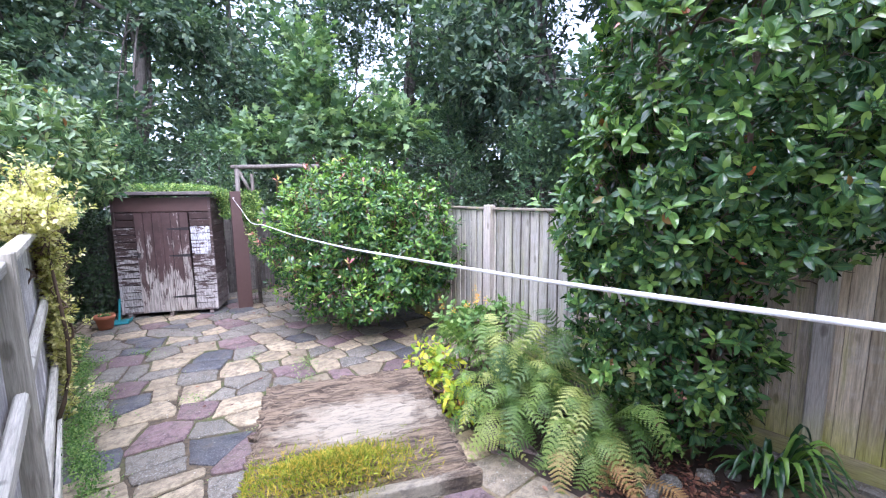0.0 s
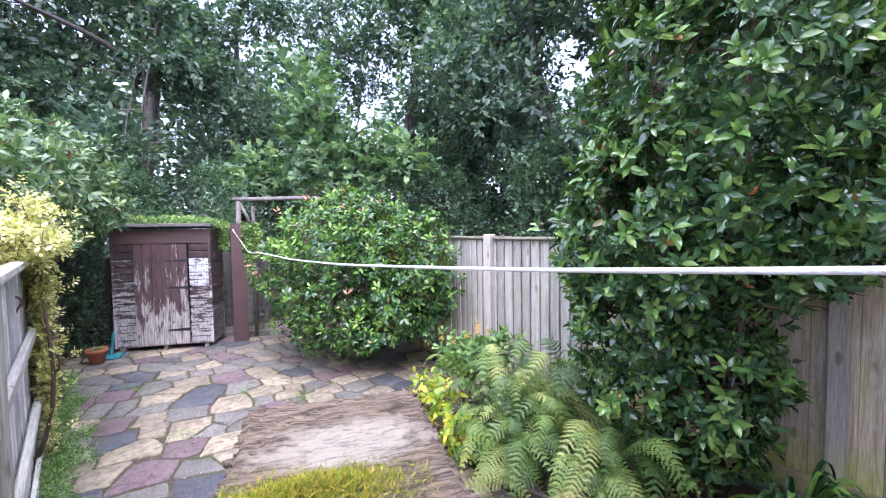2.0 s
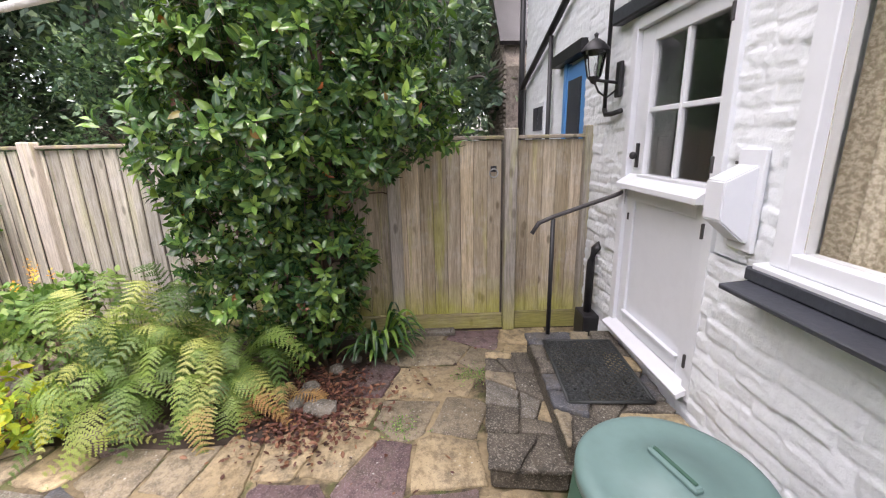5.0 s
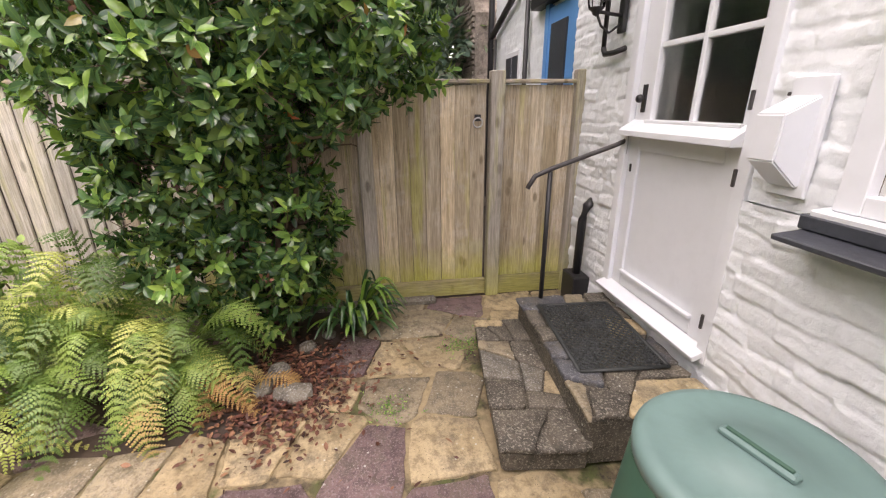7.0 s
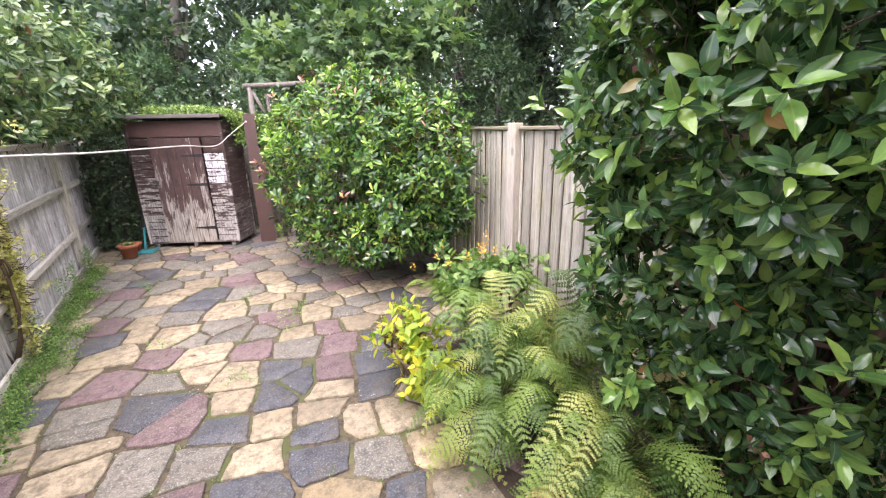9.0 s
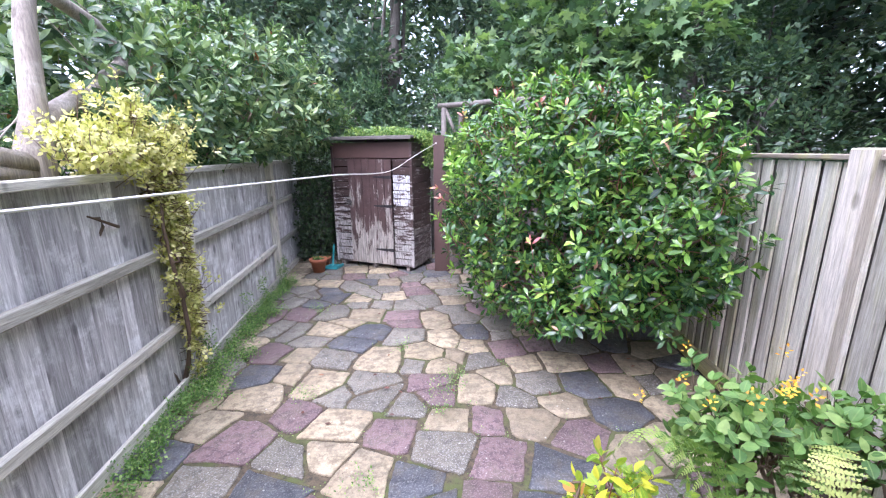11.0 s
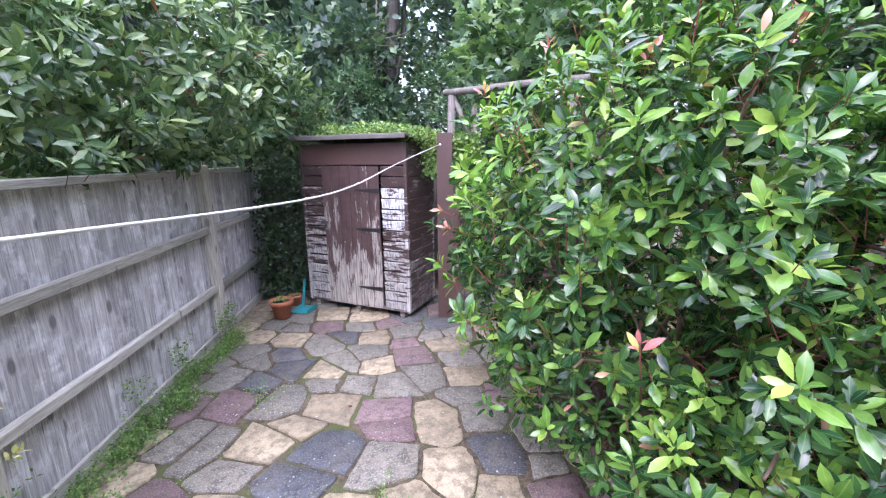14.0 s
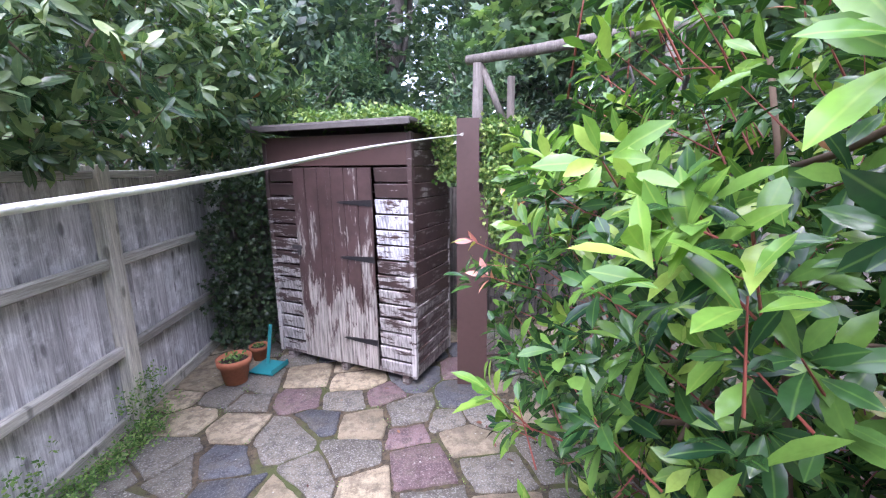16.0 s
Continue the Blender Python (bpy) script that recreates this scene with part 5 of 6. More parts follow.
# ---- pot and clutter by the shed ----
pot = thing("flower_pot", "terracotta pot with low green seedlings", "flower pot", (0.50, 8.32, 0.0))
tv, tf = lathe([(0.001, 0.0), (0.085, 0.0), (0.115, 0.16), (0.13, 0.162), (0.135, 0.215), (0.12, 0.215), (0.112, 0.17), (0.001, 0.168)], 28)
attach("pot", mesh_data("pot", tv, tf, M["terracotta"], True), pot, "orange terracotta pot")
tv, tf = lathe([(0.001, 0.19), (0.108, 0.186)], 20)
attach("soil", mesh_data("soil", tv, tf, M["soil"], True), pot, "dark compost")
rng = np.random.default_rng(5)
tp = np.stack([rng.uniform(-0.07, 0.07, 16), rng.uniform(-0.07, 0.07, 16), np.full(16, 0.215)], 1)
put_mesh("seedlings", whorls(leaf_shape(0.6), tp, np.tile([[0, 0, 1.0]], (16, 1)), 5, 0.045, rng), M["weed"], pot)
pot2 = copy_thing(pot, pose(0.55, 8.72, 0, 0, 0, 40) @ Matrix.Diagonal((0.62, 0.62, 0.62, 1)))
tagged(pot2, "small terracotta pot behind the larger one, by the fence")
dust = thing("dustpan", "turquoise plastic dustpan and brush leaning on the shed", "dustpan", (0.70, 8.50, 0.0), -20)
box("pan", (0.24, 0.22, 0.012), (0, 0, 0.02), M["turquoise"], dust, "", 0.004, rot=(4, 0, 0))
box("pan_side", (0.012, 0.22, 0.05), (0.115, 0, 0.035), M["turquoise"], dust, "", 0.004)
box("handle", (0.03, 0.02, 0.36), (-0.03, 0.07, 0.20), M["turquoise"], dust, "", 0.006, rot=(-8, 4, 0))



# ---- shrubs ----
CAM = [(3.36, 1.22, 2.75, 0.88, 0.92, 1.15), (3.40, 1.55, 1.75, 0.80, 0.80, 0.65), (3.45, 0.95, 2.0, 0.75, 0.75, 0.55), (3.35, 1.30, 3.8, 0.75, 0.8, 0.7), (3.42, 1.50, 0.85, 0.48, 0.55, 0.75), (2.95, 1.60, 1.95, 0.42, 0.45, 0.6), (3.22, 1.72, 1.2, 0.45, 0.48, 0.6), (3.42, 1.28, 0.8, 0.40, 0.38, 0.5)]
bush("camellia", "tall glossy dark green camellia with a few brown dead flowers", "shrub", (3.5, 1.4, 0), CAM, 5000, leaf_shape(0.45, 0.30, 0.34, 3, 0.47), 0.100, 7, M["camellia"], M["twig"], 11, 9, 0.62, 0.3, lambda p: p[:, 2] > 0.12, (40, 90), 260, 0.3, (0.27, M["camellia_new"]))
PHO = [(3.15, 5.75, 1.15, 0.98, 1.05, 0.85), (3.05, 6.65, 1.2, 0.80, 0.95, 0.9), (3.55, 4.95, 1.0, 0.62, 0.68, 0.75), (3.1, 5.9, 1.75, 0.80, 1.05, 0.75), (3.2, 5.7, 0.6, 0.75, 0.95, 0.45), (3.72, 4.75, 1.35, 0.45, 0.62, 0.95), (3.3, 5.3, 1.8, 0.6, 0.6, 0.65), (3.3, 4.95, 0.5, 0.6, 0.45, 0.42), (3.78, 4.45, 1.25, 0.22, 0.35, 0.5), (4.0, 5.2, 1.2, 0.45, 0.6, 0.8), (3.9, 6.0, 1.3, 0.5, 0.8, 0.8)]
bush("photinia", "rounded glossy green photinia bush with a few red young shoots", "shrub", (3.2, 5.9, 0), PHO, 3500, leaf_shape(0.37, 0.22, 0.24, 3, 0.60), 0.107, 8, M["photinia"], M["red_twig"], 12, 10, 0.5, 0.55, lambda p: (p[:, 2] > 0.12 + 0.36 * np.clip((5.3 - p[:, 1]) / 0.6, 0, 1)) & (p[:, 0] < 3.94 + 0.22 * np.clip(p[:, 1] - 3.75, 0, None)), (52, 92), 420, 0.2, (0.21, M["photinia_new"]))
LAU = [(-0.95, 6.2, 2.2, 1.15, 1.3, 1.2), (-0.45, 8.0, 2.45, 1.25, 1.4, 1.15), (0.1, 8.9, 2.45, 0.95, 0.8, 0.65), (-0.25, 7.2, 2.1, 0.55, 1.2, 0.55), (-1.7, 4.9, 1.9, 0.7, 0.8, 0.7)]
# pink young shoots
PINK = leaf("young_shoot_leaf", (0.52, 0.16, 0.17), (0.66, 0.30, 0.27), (0.45, 0.42, 0.12), 0.25, 0.75, 0.3)
rng = np.random.default_rng(61)
sp = np.array([(2.24, 6.62, 1.30), (2.20, 6.75, 1.42), (2.9, 5.3, 2.2), (3.3, 5.1, 2.25), (2.7, 5.9, 2.35), (2.45, 6.3, 2.2), (3.55, 4.95, 1.95), (2.75, 4.95, 1.15), (3.3, 6.0, 2.5), (3.75, 5.6, 2.3)])
sd_ = unit(np.array([(-1.0, -0.3, 0.3), (-1.0, 0.0, 0.5)] + [(-0.1, -0.3, 1.0)] * 8) + rng.normal(0, 0.12, (10, 3)))
ph = bpy.data.objects["photinia"]
po = np.array(ph.location)
stems_ = [[(*(b - d * 0.30), 0.004), (*(b - d * 0.1), 0.003), (*(b + d * 0.02), 0.002)] for b, d in zip(sp, sd_)]
kv, kf = tube([[(q[0] - po[0], q[1] - po[1], q[2] - po[2], q[3]) for q in st] for st in stems_], 5)
put_mesh("young_stem", (np.array([tuple(q) for q in kv]), kf), M["red_twig"], ph, "", "stuff")
v, f = whorls(leaf_shape(0.36, 0.3, 0.15, 3, 0.5), sp, sd_, 5, 0.095, rng, (30, 75))
put_mesh("young_shoot", (v - po, f), PINK, ph, "pink and red young shoots", "stuff", rib=rib_of(leaf_shape(0.36, 0.3, 0.15, 3, 0.5)))
bush("laurel", "broad grey-green laurel hanging over the old fence", "shrub", (-0.8, 7.2, 0), LAU, 2900, leaf_shape(0.34, 0.22, 0.22, 3, 0.55), 0.150, 8, M["laurel"], M["twig"], 13, 8, 0.66, 0.25, lambda p: (p[:, 0] < -0.1) | (p[:, 2] > 1.72), (45, 95), 320, 0.3, (0.3, M["laurel_new"]))
GOL = [(0.02, 5.08, 1.84, 0.24, 0.46, 0.23), (0.0, 4.7, 1.87, 0.22, 0.35, 0.2), (0.10, 5.15, 1.55, 0.10, 0.24, 0.35), (0.10, 5.15, 1.0, 0.08, 0.20, 0.45), (0.10, 5.2, 0.45, 0.06, 0.13, 0.35), (0.08, 5.42, 2.04, 0.10, 0.10, 0.15), (0.12, 4.85, 2.06, 0.12, 0.14, 0.13), (0.18, 4.5, 1.84, 0.12, 0.16, 0.10)] + [(0.10, 5.18 + dy, z, 0.07, 0.13, 0.22) for z, dy in ((1.6, 0), (1.35, 0.02), (1.1, 0), (0.85, 0.03), (0.62, 0.05))] * 2
bush("golden_climber", "golden variegated climber over the fence and down its post", "climber", (0.06, 5.2, 0), GOL, 1500, leaf_shape(0.58, 0.2, 0.15, 2), 0.046, 8, M["golden"], M["twig"], 14, 3, 0.5, 0.2, shoots=170)

# pale bare tree beyond the fence
dt = thing("pruned_tree", "pale bare pruned tree with twisting limbs beyond the fence", "tree", (-0.5, 4.6, 0))
limbs = [[(0.15, 0, 0, 0.12), (0.15, 0.05, 1.0, 0.11), (0.15, 0.08, 1.8, 0.10), (0.15, 0.16, 2.07, 0.065), (0.15, 0.23, 2.55, 0.055), (0.15, 0.29, 2.77, 0.05), (0.15, 0.32, 3.2, 0.035)],
         [(0.15, 0.12, 1.95, 0.06), (0.15, 0.35, 2.1, 0.06), (0.15, 0.75, 2.3, 0.055), (0.15, 1.08, 2.5, 0.055), (0.15, 0.98, 2.63, 0.05), (0.15, 0.84, 2.72, 0.045), (0.15, 0.5, 2.78, 0.045), (0.15, 0.3, 2.9, 0.035)],
         [(0.15, 0.08, 1.75, 0.08), (0.15, -0.29, 1.84, 0.065), (0.15, -0.5, 1.93, 0.05), (0.15, -0.9, 2.1, 0.04)],
         [(0.15, 0.05, 1.7, 0.075), (0.15, -0.35, 1.75, 0.06), (0.15, -0.9, 1.86, 0.045)]]
tv, tf = tube(limbs, 9)
put_mesh("trunk", (tv, tf), M["dead_bark"], dt)
rr = random.Random(4)
tws = []
for l in limbs[1:]:
    for _ in range(5):
        k = rr.randint(1, len(l) - 1)
        q = Vector(l[k][:3])
        tws.append(wobble(q, q + Vector((rr.uniform(-0.2, 0.2), rr.uniform(-0.4, 0.4), rr.uniform(0.1, 0.45))), 0.007, 0.002, 5, 0.04, rr))
for tw in tws:
    tv, tf = tube([tw], 5)
    put_mesh("twig", (tv, tf), M["dead_bark"], dt)

# sycamore over the far end of the right-hand side
def tree(name, label, base, height, lumps, sprays_n, shape, size, count, length, mat, seed, r0=0.16, limbs_n=9, inner=0.4):
    rng, rr = np.random.default_rng(seed), random.Random(seed)
    root = thing(name, label, "tree", base)
    off = np.array(base)
    top = (base[0] + rr.uniform(-0.4, 0.4), base[1] + rr.uniform(-0.4, 0.4), height * 0.95)
    main = wobble((base[0], base[1], -0.05), top, r0, r0 * 0.25, 12, 0.25, rr)
    paths = [main]
    for i in range(limbs_n):
        k = rr.randint(3, 10)
        q = Vector(main[k][:3])
        l = lumps[i % len(lumps)]
        e = Vector((l[0] + rr.uniform(-0.5, 0.5) * l[3], l[1] + rr.uniform(-0.5, 0.5) * l[4], l[2] + rr.uniform(-0.4, 0.5) * l[5]))
        br = wobble(q, e, main[k][3] * 0.45, 0.012, 8, 0.2, rr)
        paths.append(br)
        for _ in range(3):
            q2 = Vector(br[rr.randint(3, 6)][:3])
            paths.append(wobble(q2, q2 + Vector((rr.uniform(-1, 1), rr.uniform(-1, 1), rr.uniform(-0.3, 0.8))) * l[3] * 0.6, 0.02, 0.005, 5, 0.1, rr))
    tv, tf = tube(paths, 7)
    put_mesh("trunk", (np.array([tuple(v) for v in tv]) - off, tf), M["bark"], root)
    p, d = crown_points(lumps, sprays_n, rng, inner, 0.15, lambda p: p[:, 2] > 0.1)
    v, f = sprays(shape, p, d, count, size, length, rng)
    put_mesh("crown", (v - off, f), mat, root)
    return root


tree("sycamore", "young sycamore with broad lobed leaves behind the bush", (4.9, 8.6, 0), 5.2,
     [(4.2, 8.2, 3.4, 1.3, 1.2, 1.1), (4.0, 8.4, 4.5, 0.9, 0.9, 1.1), (4.9, 7.0, 3.2, 0.7, 1.1, 0.9), (3.2, 9.0, 3.1, 0.8, 0.8, 0.7)], 520, palmate(), 0.17, 8, 0.5, M["sycamore"], 21, 0.07, 8, 0.35)

SMALL = leaf_shape(0.5, 0.15, 0.1, 1)
WIDE = leaf_shape(0.62, 0.15, 0.15, 1)
rr = random.Random(31)
spots = [(-5.5, 9.0), (-3.2, 12.2), (-0.8, 13.4), (1.6, 13.0), (3.9, 13.8), (6.3, 12.6), (8.3, 10.2), (9.3, 7.4), (9.8, 4.4), (10.8, 1.8), (-7.5, 5.5), (11.5, -1.5), (7.6, 3.4), (7.9, 5.9), (8.9, 0.4), (0.3, 15.2), (9.0, 9.0)]
for i, (x, y) in enumerate(spots):
    h = rr.uniform(8.5, 11.5)
    lumps = []
    for k in range(8):
        z = 2.6 + k * (h - 3.2) / 7
        w = 1.9 - 0.9 * abs(k / 7 - 0.4)
        lumps.append((x + rr.uniform(-1.2, 1.2), y + rr.uniform(-0.9, 0.9), z, w * rr.uniform(0.8, 1.15), w * rr.uniform(0.8, 1.1), 0.95))
    tree("woodland_tree", "tall dark green woodland tree behind the garden" if i % 2 else "tall dark woodland tree with open gaps to the sky", (x, y, 0), h, lumps, 1200, SMALL if i % 3 else WIDE, 0.175, 12, 0.6, M["wood_dark"], 100 + i, 0.2, 9, 0.35)
rb = random.Random(5)
limb = wobble((1.6, 13.0, 6.0), (-1.2, 11.6, 6.7), 0.07, 0.02, 12, 0.12, rb)
limbs_ = [limb] + [wobble(Vector(limb[k][:3]), Vector(limb[k][:3]) + Vector((-0.9, rb.uniform(-0.3, 0.3), rb.uniform(-0.5, 0.5))), 0.018, 0.005, 6, 0.08, rb) for k in (5, 7, 8, 9, 10)]
host = [o for o in bpy.data.objects if o.name.startswith("woodland_tree") and abs(o.location.x - 1.6) < 0.01][0]
tv, tf = tube(limbs_, 6)
put_mesh("bare_limb", (np.array([tuple(v) for v in tv]) - np.array(host.location), tf), M["bark"], host, "bare dead limb")
hedge_spots = [(-2.8, 10.4, 1.6), (-0.6, 11.0, 1.7), (1.2, 10.9, 1.5), (2.9, 10.9, 1.6), (4.8, 10.6, 1.8), (6.4, 9.0, 1.7), (6.8, 6.9, 1.5), (6.9, 4.9, 1.5), (6.8, 3.0, 1.5), (7.4, 1.2, 1.5), (-3.2, 4.6, 1.5), (-3.6, 7.2, 1.6), (7.6, 8.1, 1.9)]
for i, (x, y, h) in enumerate(hedge_spots):
    lumps = [(x + rr.uniform(-0.4, 0.4), y + rr.uniform(-0.3, 0.3), h * 0.55, 1.3, 1.0, h * 0.6), (x + rr.uniform(-0.6, 0.6), y + rr.uniform(-0.3, 0.3), h * 1.25, 1.0, 0.8, h * 0.6), (x, y + 0.3, h * 1.9, 0.8, 0.8, h * 0.45)]
    tree("undergrowth_shrub", "dense mid-green shrub at the edge of the woods", (x, y, 0), h * 1.7, lumps, 620, SMALL, 0.10, 12, 0.4, M["wood_mid"], 200 + i, 0.05, 6, 0.5)

# far woods: one belt of leaf clumps behind the trees
rng = np.random.default_rng(77)
n = 6300
ang = rng.uniform(radians(-60), radians(118), n)
rad = rng.uniform(17, 24, n)
zz = rng.uniform(0, 1, n) ** 1.1 * (9.6 + 2.0 * np.sin(ang * 9) + 1.5 * np.sin(ang * 23))
p = np.stack([2 + rad * np.sin(ang), 2 + rad * np.cos(ang), zz], 1)
d = unit(np.stack([-np.sin(ang), -np.cos(ang), np.full(n, 0.3)], 1) + rng.normal(0, 0.6, (n, 3)))
put_mesh("far_woods", sprays(WIDE, p, d, 12, 0.46, 1.6, rng), M["wood_dark"], None, "dark woodland filling the distance", "stuff", category="woods")

# ---- ivy ----
rng = np.random.default_rng(8)
n = 900
u, w = rng.uniform(0.22, 1.5, n), rng.uniform(0.0, 0.85, n)
u = np.where(rng.random(n) < 0.3, rng.uniform(1.2, 1.62, n), u)
c, s = math.cos(radians(-29)), math.sin(radians(-29))
z = 2.05 + 0.13 * np.clip(np.sin(u * 2.2) * 0.7 + 0.5, 0.15, 1) * rng.random(n) + np.where(u > 1.4, -rng.random(n) * 0.08, 0)
p = np.stack([0.72 + u * c - w * s, 8.75 + u * s + w * c, z], 1)
d = rng.normal(0, 0.5, (n, 3)) + np.array([0, -0.2, 1.0])
put_mesh("ivy", whorls(palmate(), p, d, 5, 0.055, rng, (60, 110)), M["ivy"], None, "pale green ivy heaped on the shed roof", "stuff", category="ivy")
n = 760
t_ = rng.integers(0, 5, n)
bx = np.array([2.24, 2.54, 2.58, 2.64, 2.72])[t_] + rng.normal(0, 0.035, n)
bz = 2.05 - rng.random(n) ** 1.1 * np.array([0.45, 0.7, 0.9, 1.2, 0.6])[t_]
p = np.stack([bx, np.where(bx < 2.4, 8.22, 8.10) + rng.normal(0, 0.04, n), bz], 1)
put_mesh("hanging_ivy", whorls(palmate(), p, rng.normal(0, 0.5, (n, 3)) + np.array([0, -1.0, 0.1]), 4, 0.05, rng, (50, 100)), M["ivy"], None, "ivy strands hanging beside the brown post", "stuff", category="ivy")
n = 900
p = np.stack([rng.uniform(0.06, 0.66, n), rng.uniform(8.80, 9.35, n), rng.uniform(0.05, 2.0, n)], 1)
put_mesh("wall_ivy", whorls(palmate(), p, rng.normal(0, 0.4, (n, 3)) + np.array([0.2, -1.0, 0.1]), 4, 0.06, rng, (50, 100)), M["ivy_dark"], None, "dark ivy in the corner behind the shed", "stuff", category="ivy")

# ---- ferns ----
def frond(length, width, rise, droop, rng, pairs=23, teeth=6):
    """One arching twice-cut frond from the origin along +x: vertices and triangles."""
    V, F = [], []
    def at(u):
        return np.array([length * (u * 0.9 - 0.12 * u * u), 0.0, rise * math.sin(u * 2.2) - droop * u * u])
    for k in range(10):
        a, b = at(k / 10), at((k + 1) / 10)
        w = 0.004 * (1 - k / 11)
        i = len(V)
        V += [a + (0, w, 0), a - (0, w, 0), b - (0, w, 0), b + (0, w, 0)]
        F += [(i, i + 1, i + 2), (i, i + 2, i + 3)]
    for k in range(pairs):
        u = 0.14 + 0.85 * k / (pairs - 1)
        o = at(u)
        tang = unit(at(min(1, u + 0.02)) - at(u - 0.02))
        L = width * math.sin(math.pi * min(1, (u * 0.86 + 0.12)) ** 1.15) ** 0.8 * rng.uniform(0.9, 1.06)
        for s in (1, -1):
            side = np.array([0, s, 0]) * 0.93 + tang * 0.36 + np.array([0, 0, -0.18 + rng.normal(0, 0.08)])
            side = unit(side)
            up = unit(np.cross(tang, side) * s)
            fw = np.cross(up, side)
            pw = length * 0.85 / pairs * 0.36
            for j in range(teeth):
                q = j / teeth
                c0 = o + side * L * q - np.array([0, 0, 0.12 * L * q * q])
                h = pw * (1 - q) ** 0.7 + 0.002
                ww = L / teeth * 0.46
                for e in (1, -1):
                    i = len(V)
                    V += [c0 - side * ww * 0.1, c0 + side * ww * 1.7, c0 + side * ww * 2.3 + fw * e * h * 0.8, c0 + side * ww * 1.3 + fw * e * h]
                    F += [(i, i + 1, i + 2), (i, i + 2, i + 3)]
    return np.array(V), np.array(F)


def fern(label, base, heads, mat, seed):
    """heads: (count, dx, dy, length, width, rise, droop, from angle, to angle)."""
    rng = np.random.default_rng(seed)
    root = thing("fern", label, "fern", base)
    kinds = {}
    for n, dx, dy, length, width, rise, droop, a0, a1 in heads:
        n = int(n * 1.35)
        for k in range(n):
            key = (length, width, rise, droop, k % 3)
            if key not in kinds:
                v, f = frond(length * rng.uniform(0.72, 0.98), width * rng.uniform(0.66, 0.84), rise, droop, rng)
                kinds[key] = mesh_data("frond", v, f, mat)
            ob = new("frond", kinds[key])
            ob.parent = root
            ob.location = (dx + rng.normal(0, 0.05), dy + rng.normal(0, 0.05), 0.02)
            a = a0 + (a1 - a0) * (k + 0.5) / n + rng.normal(0, 7)
            ob.rotation_euler = (radians(rng.normal(0, 24)), radians(rng.normal(0, 13)), radians(a))
            s = rng.uniform(0.7, 1.1)
            ob.scale = (s, s, s)
    return root


fern("big clump of arching bright green ferns in the bed", (3.05, 2.6, 0), [
    (15, 0, 0.1, 0.94, 0.135, 0.90, 0.18, 90, 320), (16, -0.05, 0.0, 0.95, 0.13, 0.68, 0.28, 110, 300), (13, -0.1, -0.1, 0.95, 0.13, 0.42, 0.26, 130, 300), (13, 0.1, 0.1, 0.8, 0.125, 0.85, 0.05, 0, 360)], M["fern"], 41)
fern("tall green ferns at the back of the bed against the fence", (3.45, 2.45, 0), [
    (14, 0, 0.0, 0.85, 0.14, 0.82, 0.1, 60, 300), (12, 0, 0.1, 0.85, 0.14, 0.65, 0.2, 100, 280)], M["fern"], 45)
fern("low arching ferns spilling from the bed over the paving", (3.0, 1.9, 0), [
    (12, 0, 0, 0.92, 0.135, 0.56, 0.36, 165, 285), (12, 0, 0.05, 0.88, 0.13, 0.36, 0.26, 165, 290), (11, 0.05, 0, 0.8, 0.13, 0.75, 0.2, 130, 310)], M["fern"], 42)
fern("dried brown fern fronds at the edge of the bed", (2.95, 1.55, 0), [(4, 0, 0, 0.6, 0.11, 0.35, 0.36, 215, 265), (3, -0.05, 0.35, 0.7, 0.12, 0.45, 0.4, 190, 260)], M["fern_dead"], 43)
# strap fern
hf = thing("strap_fern", "glossy strap-leaved fern at the foot of the camellia", "fern", (3.52, 0.86, 0))
rng = np.random.default_rng(9)
for k in range(64):
    sv, sf = [], []
    a = radians(110 + 230 * k / 64 + rng.normal(0, 12))
    L, w = rng.uniform(0.18, 0.42), rng.uniform(0.013, 0.022)
    hgt = rng.uniform(0.12, 0.40)
    b = len(sv)
    for i in range(9):
        u = i / 8
        r = L * (0.15 + 0.85 * u) * (1 if u < 0.9 else 0.98)
        z = hgt * math.sin(u * 2.5) + 0.03
        ww = w * math.sin(math.pi * (0.12 + 0.86 * u)) ** 0.5 * (1 + 0.12 * math.sin(i * 2.7))
        x, y = math.cos(a), math.sin(a)
        sv += [(x * r - y * ww, y * r + x * ww, z + 0.006), (x * r, y * r, z - 0.004), (x * r + y * ww, y * r - x * ww, z + 0.006)]
    for i in range(8):
        q = b + 3 * i
        sf += [(q, q + 1, q + 4, q + 3), (q + 1, q + 2, q + 5, q + 4)]
    attach("frond", mesh_data("frond", sv, sf, M["hart"], True), hf)

# yellow-green flowering plants beside the ferns
LIM = [(2.58, 3.2, 0.38, 0.26, 0.32, 0.26), (2.55, 2.85, 0.28, 0.22, 0.28, 0.24)]
bush("yellow_green_plant", "bright yellow-green plant with red-tinged leaves by the ferns", "plant", (2.62, 3.15, 0), LIM, 130, leaf_shape(0.5, 0.15, 0.2), 0.095, 5, M["lime"], M["red_twig"], 51, 5, 0.2, 0.4)
LI2 = [(3.25, 3.45, 0.6, 0.35, 0.3, 0.25), (3.6, 3.3, 0.65, 0.25, 0.25, 0.2)]
bush("leafy_plant", "leafy green plant with orange flowers against the fence", "plant", (3.4, 3.4, 0), LI2, 190, leaf_shape(0.6, 0.12, 0.2), 0.09, 5, M["weed"], M["twig"], 52, 6, 0.2, 0.4)
rng = np.random.default_rng(53)
fl = np.array([3.25, 3.35, 0.88]) + rng.normal(0, 0.12, (14, 3)) * (1.5, 1, 0.4)
